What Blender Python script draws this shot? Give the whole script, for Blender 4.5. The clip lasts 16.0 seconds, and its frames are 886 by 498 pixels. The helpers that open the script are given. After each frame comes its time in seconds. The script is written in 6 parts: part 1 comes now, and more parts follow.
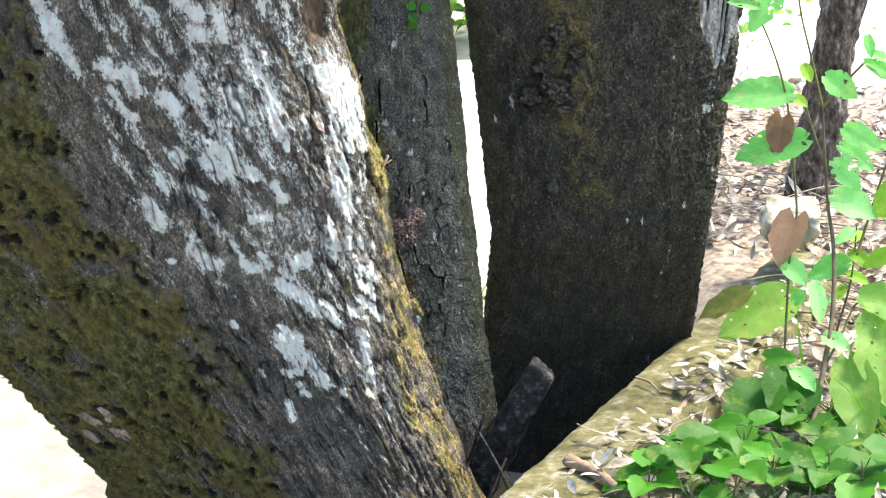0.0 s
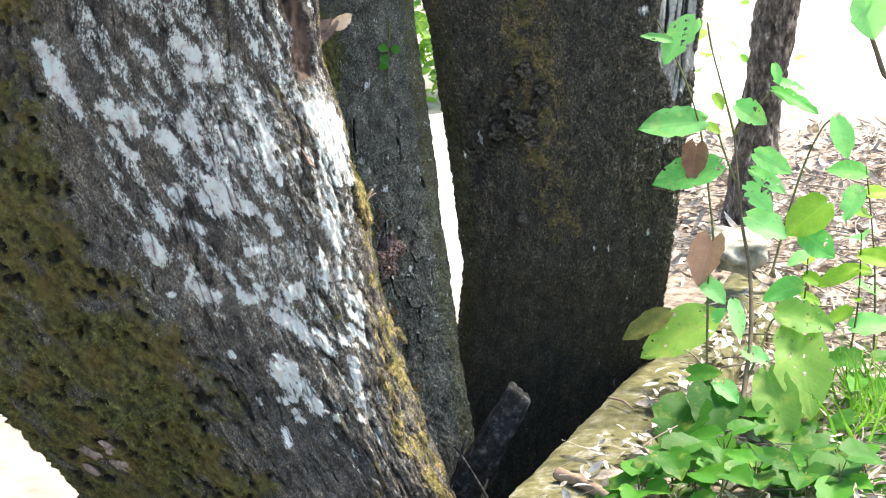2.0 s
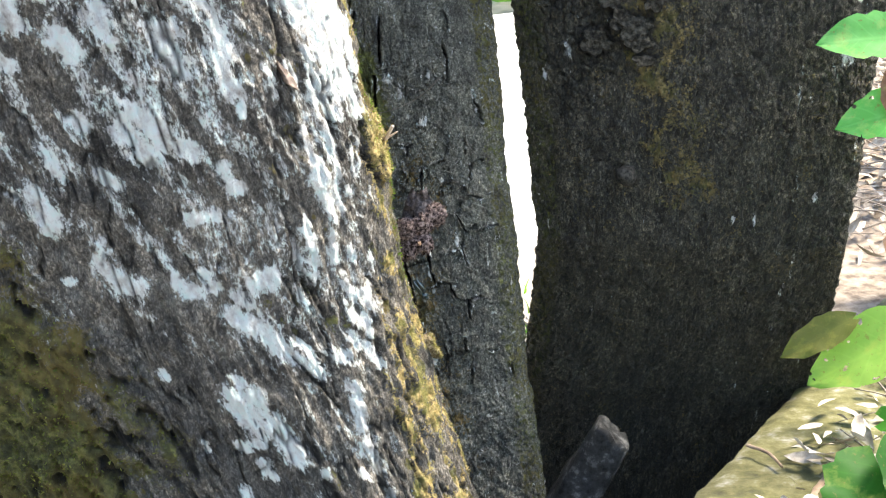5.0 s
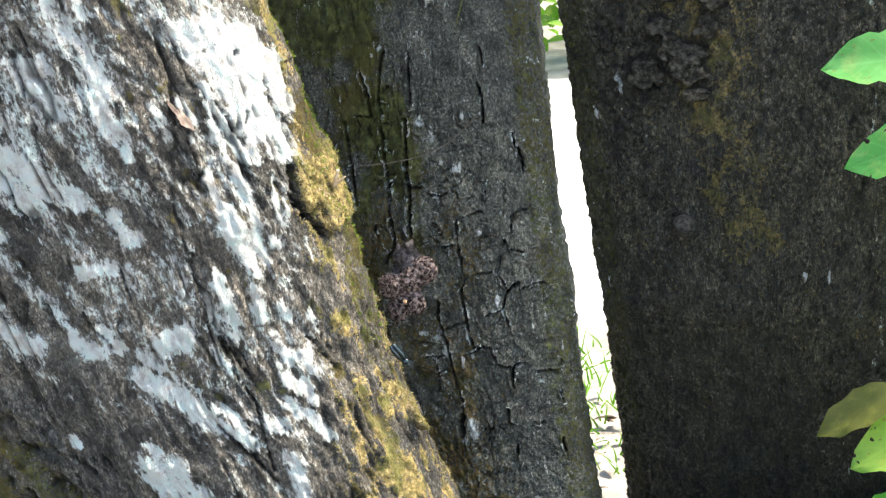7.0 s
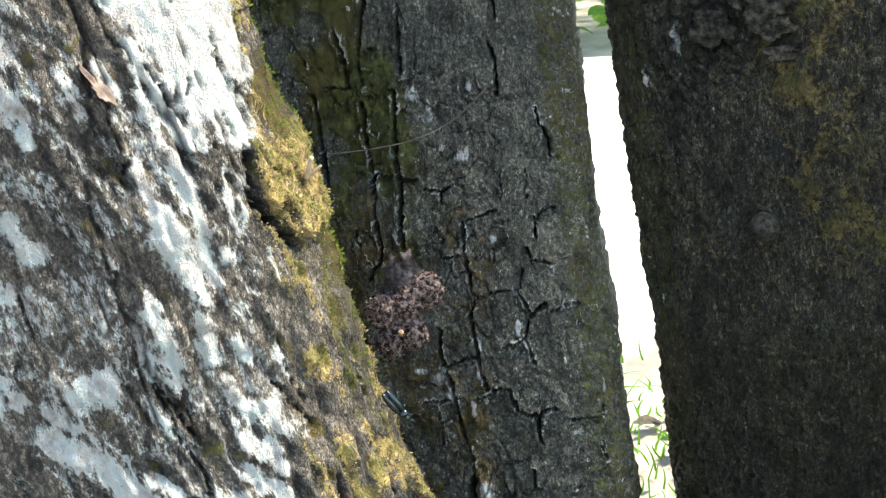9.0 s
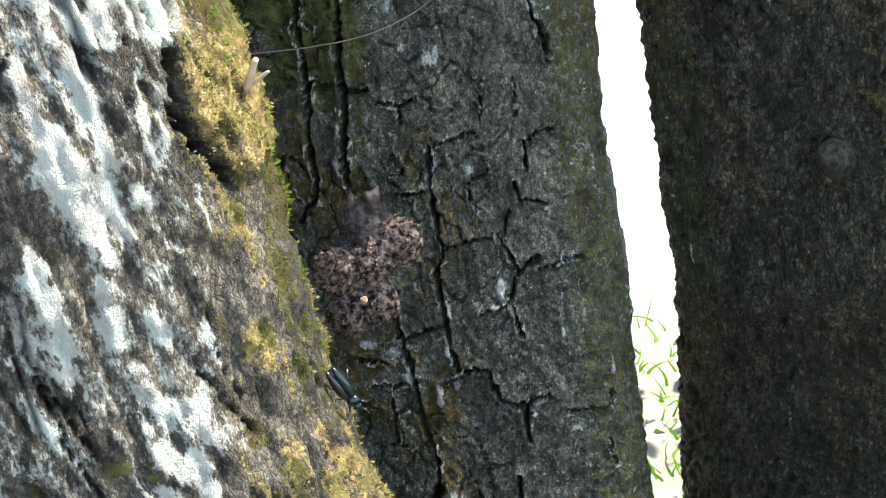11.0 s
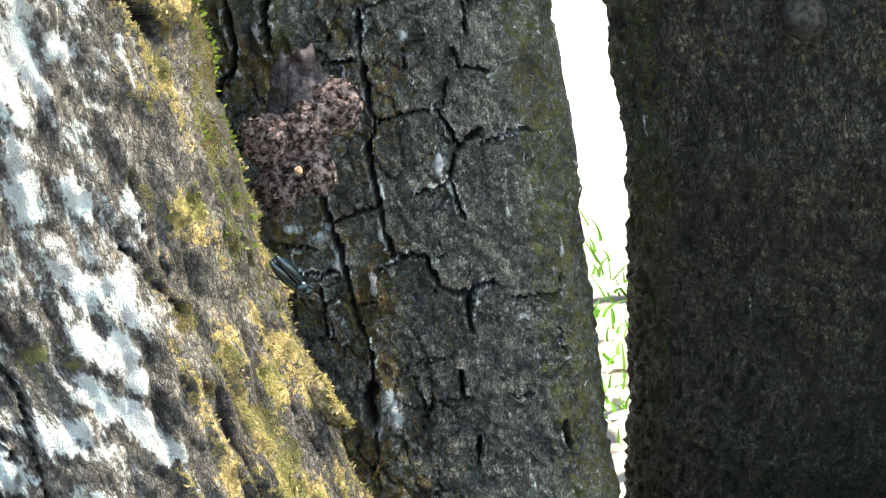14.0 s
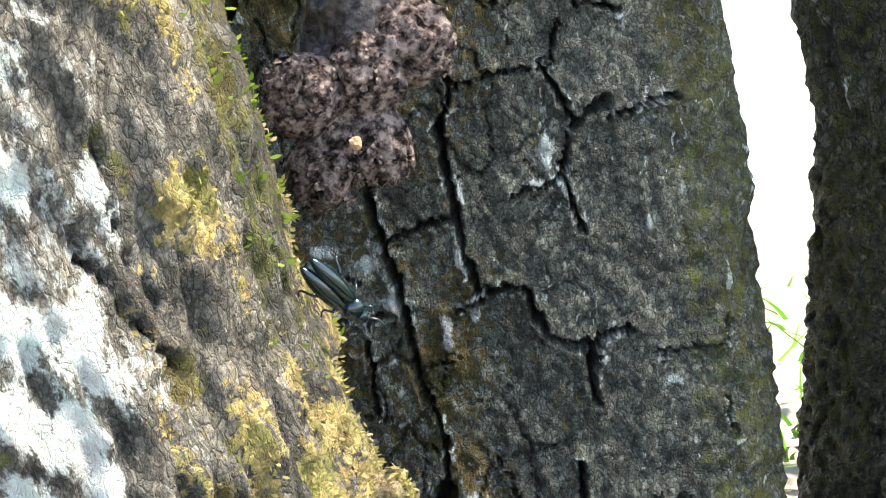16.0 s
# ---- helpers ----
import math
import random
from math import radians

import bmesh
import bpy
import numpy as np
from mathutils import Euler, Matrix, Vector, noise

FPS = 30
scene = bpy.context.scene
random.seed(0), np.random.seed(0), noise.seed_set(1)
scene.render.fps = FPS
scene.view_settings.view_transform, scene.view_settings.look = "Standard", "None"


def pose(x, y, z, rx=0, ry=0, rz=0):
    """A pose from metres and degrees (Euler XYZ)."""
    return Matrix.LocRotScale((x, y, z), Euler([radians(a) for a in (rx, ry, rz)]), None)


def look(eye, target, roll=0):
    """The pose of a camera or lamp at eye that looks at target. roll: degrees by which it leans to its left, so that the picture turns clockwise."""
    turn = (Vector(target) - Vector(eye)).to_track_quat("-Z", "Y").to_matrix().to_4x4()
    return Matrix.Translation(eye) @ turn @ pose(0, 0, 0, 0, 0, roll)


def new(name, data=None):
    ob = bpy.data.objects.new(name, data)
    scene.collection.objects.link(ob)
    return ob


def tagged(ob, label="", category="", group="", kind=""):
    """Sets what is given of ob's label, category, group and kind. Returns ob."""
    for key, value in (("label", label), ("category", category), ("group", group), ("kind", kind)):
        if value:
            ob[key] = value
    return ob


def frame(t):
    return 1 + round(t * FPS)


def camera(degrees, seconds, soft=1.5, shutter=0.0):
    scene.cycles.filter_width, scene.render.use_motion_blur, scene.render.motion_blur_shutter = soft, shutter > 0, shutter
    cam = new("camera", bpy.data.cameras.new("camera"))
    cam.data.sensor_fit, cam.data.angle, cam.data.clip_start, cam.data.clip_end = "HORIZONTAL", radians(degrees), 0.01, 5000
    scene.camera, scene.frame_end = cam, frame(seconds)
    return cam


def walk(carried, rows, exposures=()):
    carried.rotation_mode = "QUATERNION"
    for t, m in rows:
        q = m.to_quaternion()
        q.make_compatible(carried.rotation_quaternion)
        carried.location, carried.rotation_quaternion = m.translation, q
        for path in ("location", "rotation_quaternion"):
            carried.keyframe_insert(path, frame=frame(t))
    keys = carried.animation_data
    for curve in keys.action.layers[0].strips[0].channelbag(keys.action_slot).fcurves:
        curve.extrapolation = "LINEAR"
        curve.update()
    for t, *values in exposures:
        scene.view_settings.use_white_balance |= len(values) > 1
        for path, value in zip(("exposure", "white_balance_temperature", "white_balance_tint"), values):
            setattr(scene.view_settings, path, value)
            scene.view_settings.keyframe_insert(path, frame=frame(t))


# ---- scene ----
# ---- camera ----
cam = camera(18.0, 16.0, soft=1.2)
CAMERA_ROWS = [
    (0.0, pose(0.2185, 0.1865, 1.4484, 71.455, -0.155, 3.877)),
    (0.5, pose(0.1466, 0.1279, 1.4423, 72.048, 0.018, 2.172)),
    (1.0, pose(0.1111, -0.0107, 1.4803, 72.515, 0.175, 1.407)),
    (1.5, pose(0.0287, -0.0855, 1.4766, 73.067, 0.250, 0.116)),
    (2.0, pose(0.0380, 0.0254, 1.4139, 73.401, 0.464, -0.007)),
    (2.5, pose(-0.0370, 0.7784, 1.2108, 72.750, 0.142, -1.477)),
    (3.0, pose(-0.1165, 1.0744, 1.1433, 72.010, -0.782, -2.880)),
    (5.5, pose(0.3324, 1.2584, 1.1343, 71.011, 0.770, 9.057)),
    (6.0, pose(0.5963, 1.3927, 1.0956, 71.522, 2.914, 16.115)),
    (6.5, pose(0.7476, 1.5122, 1.0534, 72.369, 4.902, 20.763)),
    (7.0, pose(0.8229, 1.5783, 1.0053, 73.786, 5.888, 23.123)),
    (7.5, pose(0.8237, 1.6560, 0.9896, 74.043, 6.503, 23.912)),
    (8.0, pose(0.7454, 1.7813, 0.9382, 74.212, 6.699, 23.432)),
    (8.5, pose(0.6565, 1.8938, 0.9043, 74.034, 6.469, 22.540)),
    (11.0, pose(0.3218, 2.3519, 0.7816, 71.049, 4.042, 16.404)),
    (11.5, pose(0.3094, 2.3467, 0.7831, 70.675, 3.360, 15.470)),
    (12.0, pose(0.3332, 2.3413, 0.7670, 71.649, 3.727, 15.887)),
    (12.5, pose(0.3338, 2.3391, 0.7565, 72.281, 3.878, 16.043)),
    (13.0, pose(0.3359, 2.3295, 0.7464, 72.404, 3.901, 15.991)),
    (13.5, pose(0.3214, 2.3277, 0.7454, 71.481, 3.956, 15.086)),
    (14.0, pose(0.2524, 2.4286, 0.7168, 69.941, 3.517, 12.972)),
    (14.5, pose(0.1888, 2.5473, 0.6781, 69.407, 2.969, 11.885)),
    (15.0, pose(0.1430, 2.6597, 0.6369, 69.396, 2.463, 11.184)),
    (15.5, pose(0.1203, 2.7500, 0.5921, 70.147, 3.149, 11.169)),
    (16.0, pose(0.1094, 2.7624, 0.5705, 71.863, 3.555, 10.874)),
]
walk(cam, CAMERA_ROWS, [(0.0, 2.05, 7100, 11), (3.2, 2.05, 7100, 11), (5.3, 2.24, 7100, 10), (8.7, 2.0, 7200, 8), (10.8, 2.05, 7100, 6), (13.0, 2.2, 7100, 6), (14.6, 2.4, 7200, 6), (16.0, 2.5, 7200, 6)])

# ---- light ----
SUN = Vector((0.46, 0.27, 0.845)).normalized()
world = bpy.data.worlds.new("world")
scene.world = world
world.use_nodes = True
_sky = world.node_tree.nodes.new("ShaderNodeTexSky")
_sky.sky_type, _sky.sun_disc = "NISHITA", False
_sky.sun_elevation = math.asin(SUN.z)
_sky.sun_rotation = math.atan2(SUN.x, SUN.y)
_bg = world.node_tree.nodes["Background"]
_bg.inputs["Strength"].default_value = 0.15
world.node_tree.links.new(_sky.outputs[0], _bg.inputs["Color"])
sun = new("sun", bpy.data.lights.new("sun", "SUN"))
sun.data.energy, sun.data.angle, sun.data.color = 3.5, radians(18.0), (1.0, 0.95, 0.86)
sun.matrix_basis = look(SUN * 20, (0, 0, 0))


# ---- node helpers ----
def material(name):
    m = bpy.data.materials.new(name)
    m.use_nodes = True
    nt = m.node_tree
    return m, nt, nt.nodes["Principled BSDF"]


def node(nt, kind, **inputs):
    n = nt.nodes.new(kind)
    for key, value in inputs.items():
        n.inputs[key.replace("_", " ")].default_value = value
    return n


def tex(nt, scale, detail=6, rough=0.6, stretch=(1, 1, 1), kind="ShaderNodeTexNoise", skin=False):
    """A noise in the object's space, or along and round the trunk on which the mesh lies."""
    co = nt.nodes.new("ShaderNodeAttribute" if skin else "ShaderNodeTexCoord")
    if skin:
        co.attribute_name = "skin"
    mp = nt.nodes.new("ShaderNodeMapping")
    mp.inputs["Scale"].default_value = stretch
    n = nt.nodes.new(kind)
    n.inputs["Scale"].default_value = scale
    if kind == "ShaderNodeTexNoise":
        n.inputs["Detail"].default_value = detail
        n.inputs["Roughness"].default_value = rough
    nt.links.new(co.outputs["Vector" if skin else "Object"], mp.inputs["Vector"])
    nt.links.new(mp.outputs["Vector"], n.inputs["Vector"])
    return n.outputs[0]


def ramp(nt, fac, stops):
    r = nt.nodes.new("ShaderNodeValToRGB")
    e = r.color_ramp.elements
    while len(e) < len(stops):
        e.new(0.5)
    for el, (p, c) in zip(e, stops):
        el.position = p
        el.color = (*c, 1) if len(c) == 3 else (c[0], c[0], c[0], 1)
    nt.links.new(fac, r.inputs[0])
    return r.outputs[0]


def mix(nt, fac, a, b, blend="MIX"):
    m = nt.nodes.new("ShaderNodeMix")
    m.data_type, m.blend_type = "RGBA", blend
    for sock, v in ((m.inputs[0], fac), (m.inputs[6], a), (m.inputs[7], b)):
        if isinstance(v, (int, float)):
            sock.default_value = v
        elif isinstance(v, tuple):
            sock.default_value = (*v, 1)
        else:
            nt.links.new(v, sock)
    return m.outputs[2]


def maths(nt, op, a, b=0.0, clamp=False):
    m = nt.nodes.new("ShaderNodeMath")
    m.operation, m.use_clamp = op, clamp
    for sock, v in ((m.inputs[0], a), (m.inputs[1], b)):
        if isinstance(v, (int, float)):
            sock.default_value = v
        else:
            nt.links.new(v, sock)
    return m.outputs[0]


def attribute(nt, name):
    a = nt.nodes.new("ShaderNodeAttribute")
    a.attribute_name = name
    return a.outputs["Fac"]


def bump(nt, bsdf, height, strength=0.5, distance=0.002):
    b = nt.nodes.new("ShaderNodeBump")
    b.inputs["Strength"].default_value = strength
    b.inputs["Distance"].default_value = distance
    nt.links.new(height, b.inputs["Height"])
    nt.links.new(b.outputs[0], bsdf.inputs["Normal"])


# ---- materials ----
def simple(name, stops, scale, rough=0.8, relief=0.002, stretch=(1, 1, 1), strength=0.6):
    m, nt, b = material(name)
    f = tex(nt, scale, 8, 0.65, stretch)
    g = tex(nt, scale * 0.17, 4, 0.6, stretch)
    c = ramp(nt, f, stops)
    c = mix(nt, 1.0, c, ramp(nt, g, [(0.3, (0.65, 0.65, 0.65)), (0.7, (1.15, 1.15, 1.15))]), "MULTIPLY")
    nt.links.new(c, b.inputs["Base Color"])
    b.inputs["Roughness"].default_value = rough
    bump(nt, b, f, strength, relief)
    return m


def leaf_material(name, dark, light, rough=0.55):
    m, nt, b = material(name)
    f = tex(nt, 60, 5, 0.6)
    info = nt.nodes.new("ShaderNodeObjectInfo")
    geo = nt.nodes.new("ShaderNodeNewGeometry")
    rnd = maths(nt, "FRACT", maths(nt, "ADD", info.outputs["Random"], geo.outputs["Random Per Island"]))
    fac = maths(nt, "ADD", maths(nt, "MULTIPLY", f, 0.5), maths(nt, "MULTIPLY", rnd, 0.5))
    c = ramp(nt, fac, [(0.25, dark), (0.75, light)])
    spots = ramp(nt, tex(nt, 210, 3), [(0.62, (0, 0, 0)), (0.7, (1, 1, 1))])
    c = mix(nt, maths(nt, "MULTIPLY", spots, 0.6), c, (0.2, 0.14, 0.05))
    blotch = ramp(nt, tex(nt, 38, 5, 0.65), [(0.55, (0, 0, 0)), (0.68, (1, 1, 1))])
    c = mix(nt, maths(nt, "MULTIPLY", blotch, 0.55), c, tuple(min(1, 0.5 * v + w) for v, w in zip(light, (0.22, 0.2, 0.05))))
    across = attribute(nt, "across")
    rib = ramp(nt, across, [(0.0, (1, 1, 1)), (0.1, (0, 0, 0))])
    saw = maths(nt, "PINGPONG", maths(nt, "SUBTRACT", maths(nt, "MULTIPLY", attribute(nt, "along"), 7.0), maths(nt, "MULTIPLY", across, 1.7)), 0.5)
    vein = maths(nt, "MULTIPLY", maths(nt, "MAXIMUM", rib, ramp(nt, saw, [(0.0, (0.7, 0.7, 0.7)), (0.1, (0, 0, 0))])), attribute(nt, "veined"))
    c = mix(nt, maths(nt, "MULTIPLY", vein, 0.09), c, tuple(min(1, v * 2.0) for v in light))
    nt.links.new(c, b.inputs["Base Color"])
    b.inputs["Roughness"].default_value = rough
    b.inputs["Specular IOR Level"].default_value = 0.25
    tr = nt.nodes.new("ShaderNodeBsdfTranslucent")
    nt.links.new(mix(nt, 1.0, c, (1.05, 1.4, 0.8), "MULTIPLY"), tr.inputs["Color"])
    ms = nt.nodes.new("ShaderNodeMixShader")
    ms.inputs[0].default_value = 0.45
    nt.links.new(b.outputs[0], ms.inputs[1])
    nt.links.new(tr.outputs[0], ms.inputs[2])
    eaten = maths(nt, "MULTIPLY", ramp(nt, tex(nt, 95, 3, 0.5), [(0.645, (0, 0, 0)), (0.655, (1, 1, 1))]), attribute(nt, "eaten"))
    gap = nt.nodes.new("ShaderNodeBsdfTransparent")
    mh = nt.nodes.new("ShaderNodeMixShader")
    nt.links.new(eaten, mh.inputs[0])
    nt.links.new(ms.outputs[0], mh.inputs[1])
    nt.links.new(gap.outputs[0], mh.inputs[2])
    nt.links.new(mh.outputs[0], nt.nodes["Material Output"].inputs["Surface"])
    bump(nt, b, f, 0.4, 0.001)
    return m


def granules(nt, scale, stretch):
    """Small flakes: 0 in the seams between them and 1 on them, and a tone for each."""
    co = nt.nodes.new("ShaderNodeTexCoord")
    mp = nt.nodes.new("ShaderNodeMapping")
    mp.inputs["Scale"].default_value = stretch
    wob = node(nt, "ShaderNodeTexNoise", Scale=scale * 0.8, Detail=3.0)
    add = nt.nodes.new("ShaderNodeMix")
    add.data_type = "RGBA"
    add.blend_type = "LINEAR_LIGHT"
    add.inputs[0].default_value = 0.9 / scale
    nt.links.new(co.outputs["Object"], mp.inputs["Vector"])
    nt.links.new(mp.outputs["Vector"], wob.inputs["Vector"])
    nt.links.new(mp.outputs["Vector"], add.inputs[6])
    nt.links.new(wob.outputs["Color"], add.inputs[7])
    edge = node(nt, "ShaderNodeTexVoronoi", Scale=scale)
    edge.feature = "DISTANCE_TO_EDGE"
    cell = node(nt, "ShaderNodeTexVoronoi", Scale=scale)
    for v in (edge, cell):
        nt.links.new(add.outputs[2], v.inputs["Vector"])
    seam = ramp(nt, edge.outputs["Distance"], [(0.0, (0, 0, 0)), (0.14, (1, 1, 1))])
    sep = nt.nodes.new("ShaderNodeSeparateColor")
    nt.links.new(cell.outputs["Color"], sep.inputs[0])
    return seam, sep.outputs[0]


def bark_material(name, base, fine, stretch, moss=(0.045, 0.05, 0.008), gold=(0.2, 0.13, 0.025), wood=(0.4, 0.26, 0.17), rough=0.85, crisp=0.72, grain=0, zones=0.5, crust=70, seams=0.5, specks=0.4, veil=0.15):
    """Bark with moss, pale lichen and fissures, their shade in near-black colour, where the mesh carries them."""
    m, nt, b = material(name)
    f = tex(nt, fine, 9, crisp, stretch, skin=True)
    h = tex(nt, fine * 3.3, 6, 0.7, skin=True)
    g = tex(nt, 10, 5, 0.6, (1.4, 1, 0.6), skin=True)
    k = tex(nt, 48, 6, 0.65, stretch, skin=True)
    height = maths(nt, "ADD", f, maths(nt, "MULTIPLY", h, 0.6))
    c = ramp(nt, f, base)
    c = mix(nt, 1.0, c, ramp(nt, g, [(0.36, (1 - zones,) * 3), (0.64, (1 + 0.9 * zones, 1 + 0.8 * zones, 1 + 0.6 * zones))]), "MULTIPLY")
    c = mix(nt, 1.0, c, ramp(nt, k, [(0.34, (0.38, 0.37, 0.36)), (0.5, (1, 1, 1)), (0.66, (1.7, 1.65, 1.58))]), "MULTIPLY")
    film = ramp(nt, tex(nt, 30, 8, 0.75, (1.5, 1, 0.7), skin=True), [(0.52, (0, 0, 0)), (0.62, (1, 1, 1))])
    c = mix(nt, maths(nt, "MULTIPLY", film, veil), c, mix(nt, f, (0.04, 0.04, 0.03), (0.42, 0.42, 0.38)))
    speck = ramp(nt, tex(nt, fine * 1.7, 4, 0.7, stretch, skin=True), [(0.575, (0, 0, 0)), (0.63, (1, 1, 1))])
    c = mix(nt, maths(nt, "MULTIPLY", speck, specks), c, (0.4, 0.4, 0.36))
    if grain:
        seam, tone = granules(nt, grain, stretch)
        c = mix(nt, 1.0, c, ramp(nt, tone, [(0.0, (0.6, 0.6, 0.6)), (0.7, (1.1, 1.1, 1.1)), (1.0, (1.6, 1.55, 1.5))]), "MULTIPLY")
        c = mix(nt, maths(nt, "MULTIPLY", maths(nt, "SUBTRACT", 1.0, seam), seams), c, (0.012, 0.011, 0.009))
        height = maths(nt, "ADD", height, maths(nt, "MULTIPLY", seam, seams))
    ms = ramp(nt, maths(nt, "ADD", attribute(nt, "moss"), maths(nt, "MULTIPLY", maths(nt, "SUBTRACT", tex(nt, 260, 6, 0.7), 0.5), 1.1)), [(0.45, (0, 0, 0)), (0.6, (1, 1, 1))])
    mcol = ramp(nt, tex(nt, 110, 6, 0.7), [(0.32, tuple(v * 0.35 for v in moss)), (0.5, moss), (0.68, tuple(v * 2.4 for v in moss))])
    mcol = mix(nt, ramp(nt, tex(nt, 16, 4), [(0.42, (0, 0, 0)), (0.6, (0.7, 0.7, 0.7))]), mcol, tuple(v * w for v, w in zip(moss, (1.5, 1.1, 0.9))))
    c = mix(nt, ms, c, mcol)
    gs = ramp(nt, maths(nt, "ADD", attribute(nt, "gold"), maths(nt, "MULTIPLY", maths(nt, "SUBTRACT", tex(nt, 330, 5, 0.7), 0.5), 2.2)), [(0.47, (0, 0, 0)), (0.6, (1, 1, 1))])
    gcol = mix(nt, ramp(nt, tex(nt, 240, 4), [(0.35, (0, 0, 0)), (0.65, (1, 1, 1))]), tuple(v * 0.5 for v in gold), tuple(v * 1.8 for v in gold))
    gcol = mix(nt, ramp(nt, tex(nt, 55, 5, 0.7), [(0.48, (0, 0, 0)), (0.58, (0.8, 0.8, 0.8))]), gcol, (gold[0] * 0.5, gold[1] * 0.68, gold[2] * 0.45))
    c = mix(nt, gs, c, gcol)
    lay = maths(nt, "ADD", maths(nt, "MULTIPLY", maths(nt, "SUBTRACT", k, 0.5), 0.8), maths(nt, "MULTIPLY", maths(nt, "SUBTRACT", tex(nt, 210, 8, 0.8, (1.4, 1, 0.65), skin=True), 0.5), 2.3))
    ls = ramp(nt, maths(nt, "ADD", maths(nt, "MULTIPLY", attribute(nt, "lichen"), 0.81), lay), [(0.42, (0, 0, 0)), (0.52, (0.4, 0.4, 0.4)), (0.6, (0.92, 0.92, 0.92)), (0.75, (1, 1, 1))])
    lcol = ramp(nt, tex(nt, crust, 8, 0.68, (1.2, 1, 0.8), skin=True), [(0.3, (0.36, 0.32, 0.29)), (0.4, (0.62, 0.6, 0.57)), (0.5, (0.82, 0.85, 0.82)), (0.64, (0.74, 0.88, 0.84))])
    c = mix(nt, ls, c, lcol)
    ws = ramp(nt, maths(nt, "ADD", attribute(nt, "wood"), maths(nt, "MULTIPLY", maths(nt, "SUBTRACT", f, 0.5), 0.8)), [(0.45, (0, 0, 0)), (0.55, (1, 1, 1))])
    c = mix(nt, ws, c, ramp(nt, tex(nt, 70, 6, 0.6, (1, 1, 0.15)), [(0.35, tuple(v * 0.35 for v in wood)), (0.6, wood)]))
    # Shade of cracks, pits and scale halos is mixed in as near-black.
    c = mix(nt, attribute(nt, "fissure_shade"), c, (0.008, 0.007, 0.006))
    nt.links.new(c, b.inputs["Base Color"])
    b.inputs["Roughness"].default_value = rough
    b.inputs["Specular IOR Level"].default_value = 0.35
    bump(nt, b, height, 1.0, 0.0035)
    return m


BARK_PATCHED = bark_material("patched_bark", [(0.34, (0.012, 0.011, 0.01)), (0.45, (0.092, 0.084, 0.075)), (0.55, (0.215, 0.2, 0.183)), (0.67, (0.46, 0.45, 0.42))], 330, (1.3, 1, 0.7), crisp=0.85, veil=0.42, grain=430, seams=0.5, moss=(0.115, 0.112, 0.036), gold=(0.42, 0.31, 0.125), wood=(0.2, 0.135, 0.1))
BARK_CRACKED = bark_material("cracked_bark", [(0.36, (0.012, 0.012, 0.01)), (0.47, (0.135, 0.14, 0.118)), (0.56, (0.245, 0.255, 0.22)), (0.66, (0.48, 0.49, 0.44))], 420, (1.1, 1, 0.8), grain=620, moss=(0.105, 0.115, 0.032), gold=(0.16, 0.11, 0.036), rough=0.6, crisp=0.86, zones=0.22, seams=0.6, specks=0.5, veil=0.06)
BARK_SMOOTH = bark_material("smooth_bark", [(0.36, (0.006, 0.006, 0.005)), (0.48, (0.05, 0.047, 0.033)), (0.58, (0.108, 0.1, 0.072)), (0.68, (0.22, 0.195, 0.145))], 330, (1.2, 1, 0.75), grain=400, gold=(0.15, 0.115, 0.043), wood=(0.66, 0.64, 0.6), rough=0.55, crisp=0.8, zones=0.22, seams=0.8, specks=0.22)
BARK_THIN = simple("thin_tree_bark", [(0.38, (0.02, 0.015, 0.012)), (0.5, (0.085, 0.068, 0.055)), (0.6, (0.18, 0.15, 0.125)), (0.68, (0.42, 0.39, 0.34))], 110, 0.9, 0.006, stretch=(1, 1, 0.5), strength=1.0)
SAND = simple("pale_ground", [(0.3, (0.2, 0.175, 0.14)), (0.55, (0.33, 0.3, 0.25)), (0.75, (0.42, 0.39, 0.34))], 14, 0.95, 0.004)
_nt, _b = SAND.node_tree, SAND.node_tree.nodes["Principled BSDF"]
_old = _b.inputs["Base Color"].links[0].from_socket
_nt.links.new(mix(_nt, attribute(_nt, "humus"), _old, ramp(_nt, tex(_nt, 70, 6), [(0.35, (0.09, 0.066, 0.048)), (0.65, (0.3, 0.245, 0.19))])), _b.inputs["Base Color"])
CONCRETE = simple("mossy_concrete", [(0.3, (0.04, 0.04, 0.012)), (0.44, (0.085, 0.08, 0.024)), (0.55, (0.135, 0.125, 0.052)), (0.63, (0.21, 0.2, 0.145)), (0.72, (0.34, 0.33, 0.29))], 42, 0.95, 0.003, strength=0.8)
STONE = simple("pale_stone", [(0.36, (0.1, 0.095, 0.06)), (0.48, (0.25, 0.24, 0.19)), (0.62, (0.4, 0.38, 0.33))], 40, 0.9, 0.004)
PATH = simple("pale_path", [(0.3, (0.68, 0.68, 0.66)), (0.7, (0.8, 0.8, 0.78))], 5, 0.9, 0.002)
LITTER = simple("dead_leaf", [(0.34, (0.13, 0.1, 0.075)), (0.5, (0.42, 0.36, 0.29)), (0.64, (0.7, 0.65, 0.58))], 45, 0.8, 0.001)
LEAF = leaf_material("green_leaf", (0.03, 0.15, 0.012), (0.07, 0.26, 0.025))
BUSH = leaf_material("bush_leaf", (0.07, 0.17, 0.02), (0.22, 0.38, 0.06))
LEAF_PALE = leaf_material("pale_green_leaf", (0.1, 0.35, 0.085), (0.24, 0.54, 0.21))
LEAF_LIME = leaf_material("lime_leaf", (0.11, 0.25, 0.02), (0.24, 0.4, 0.05))
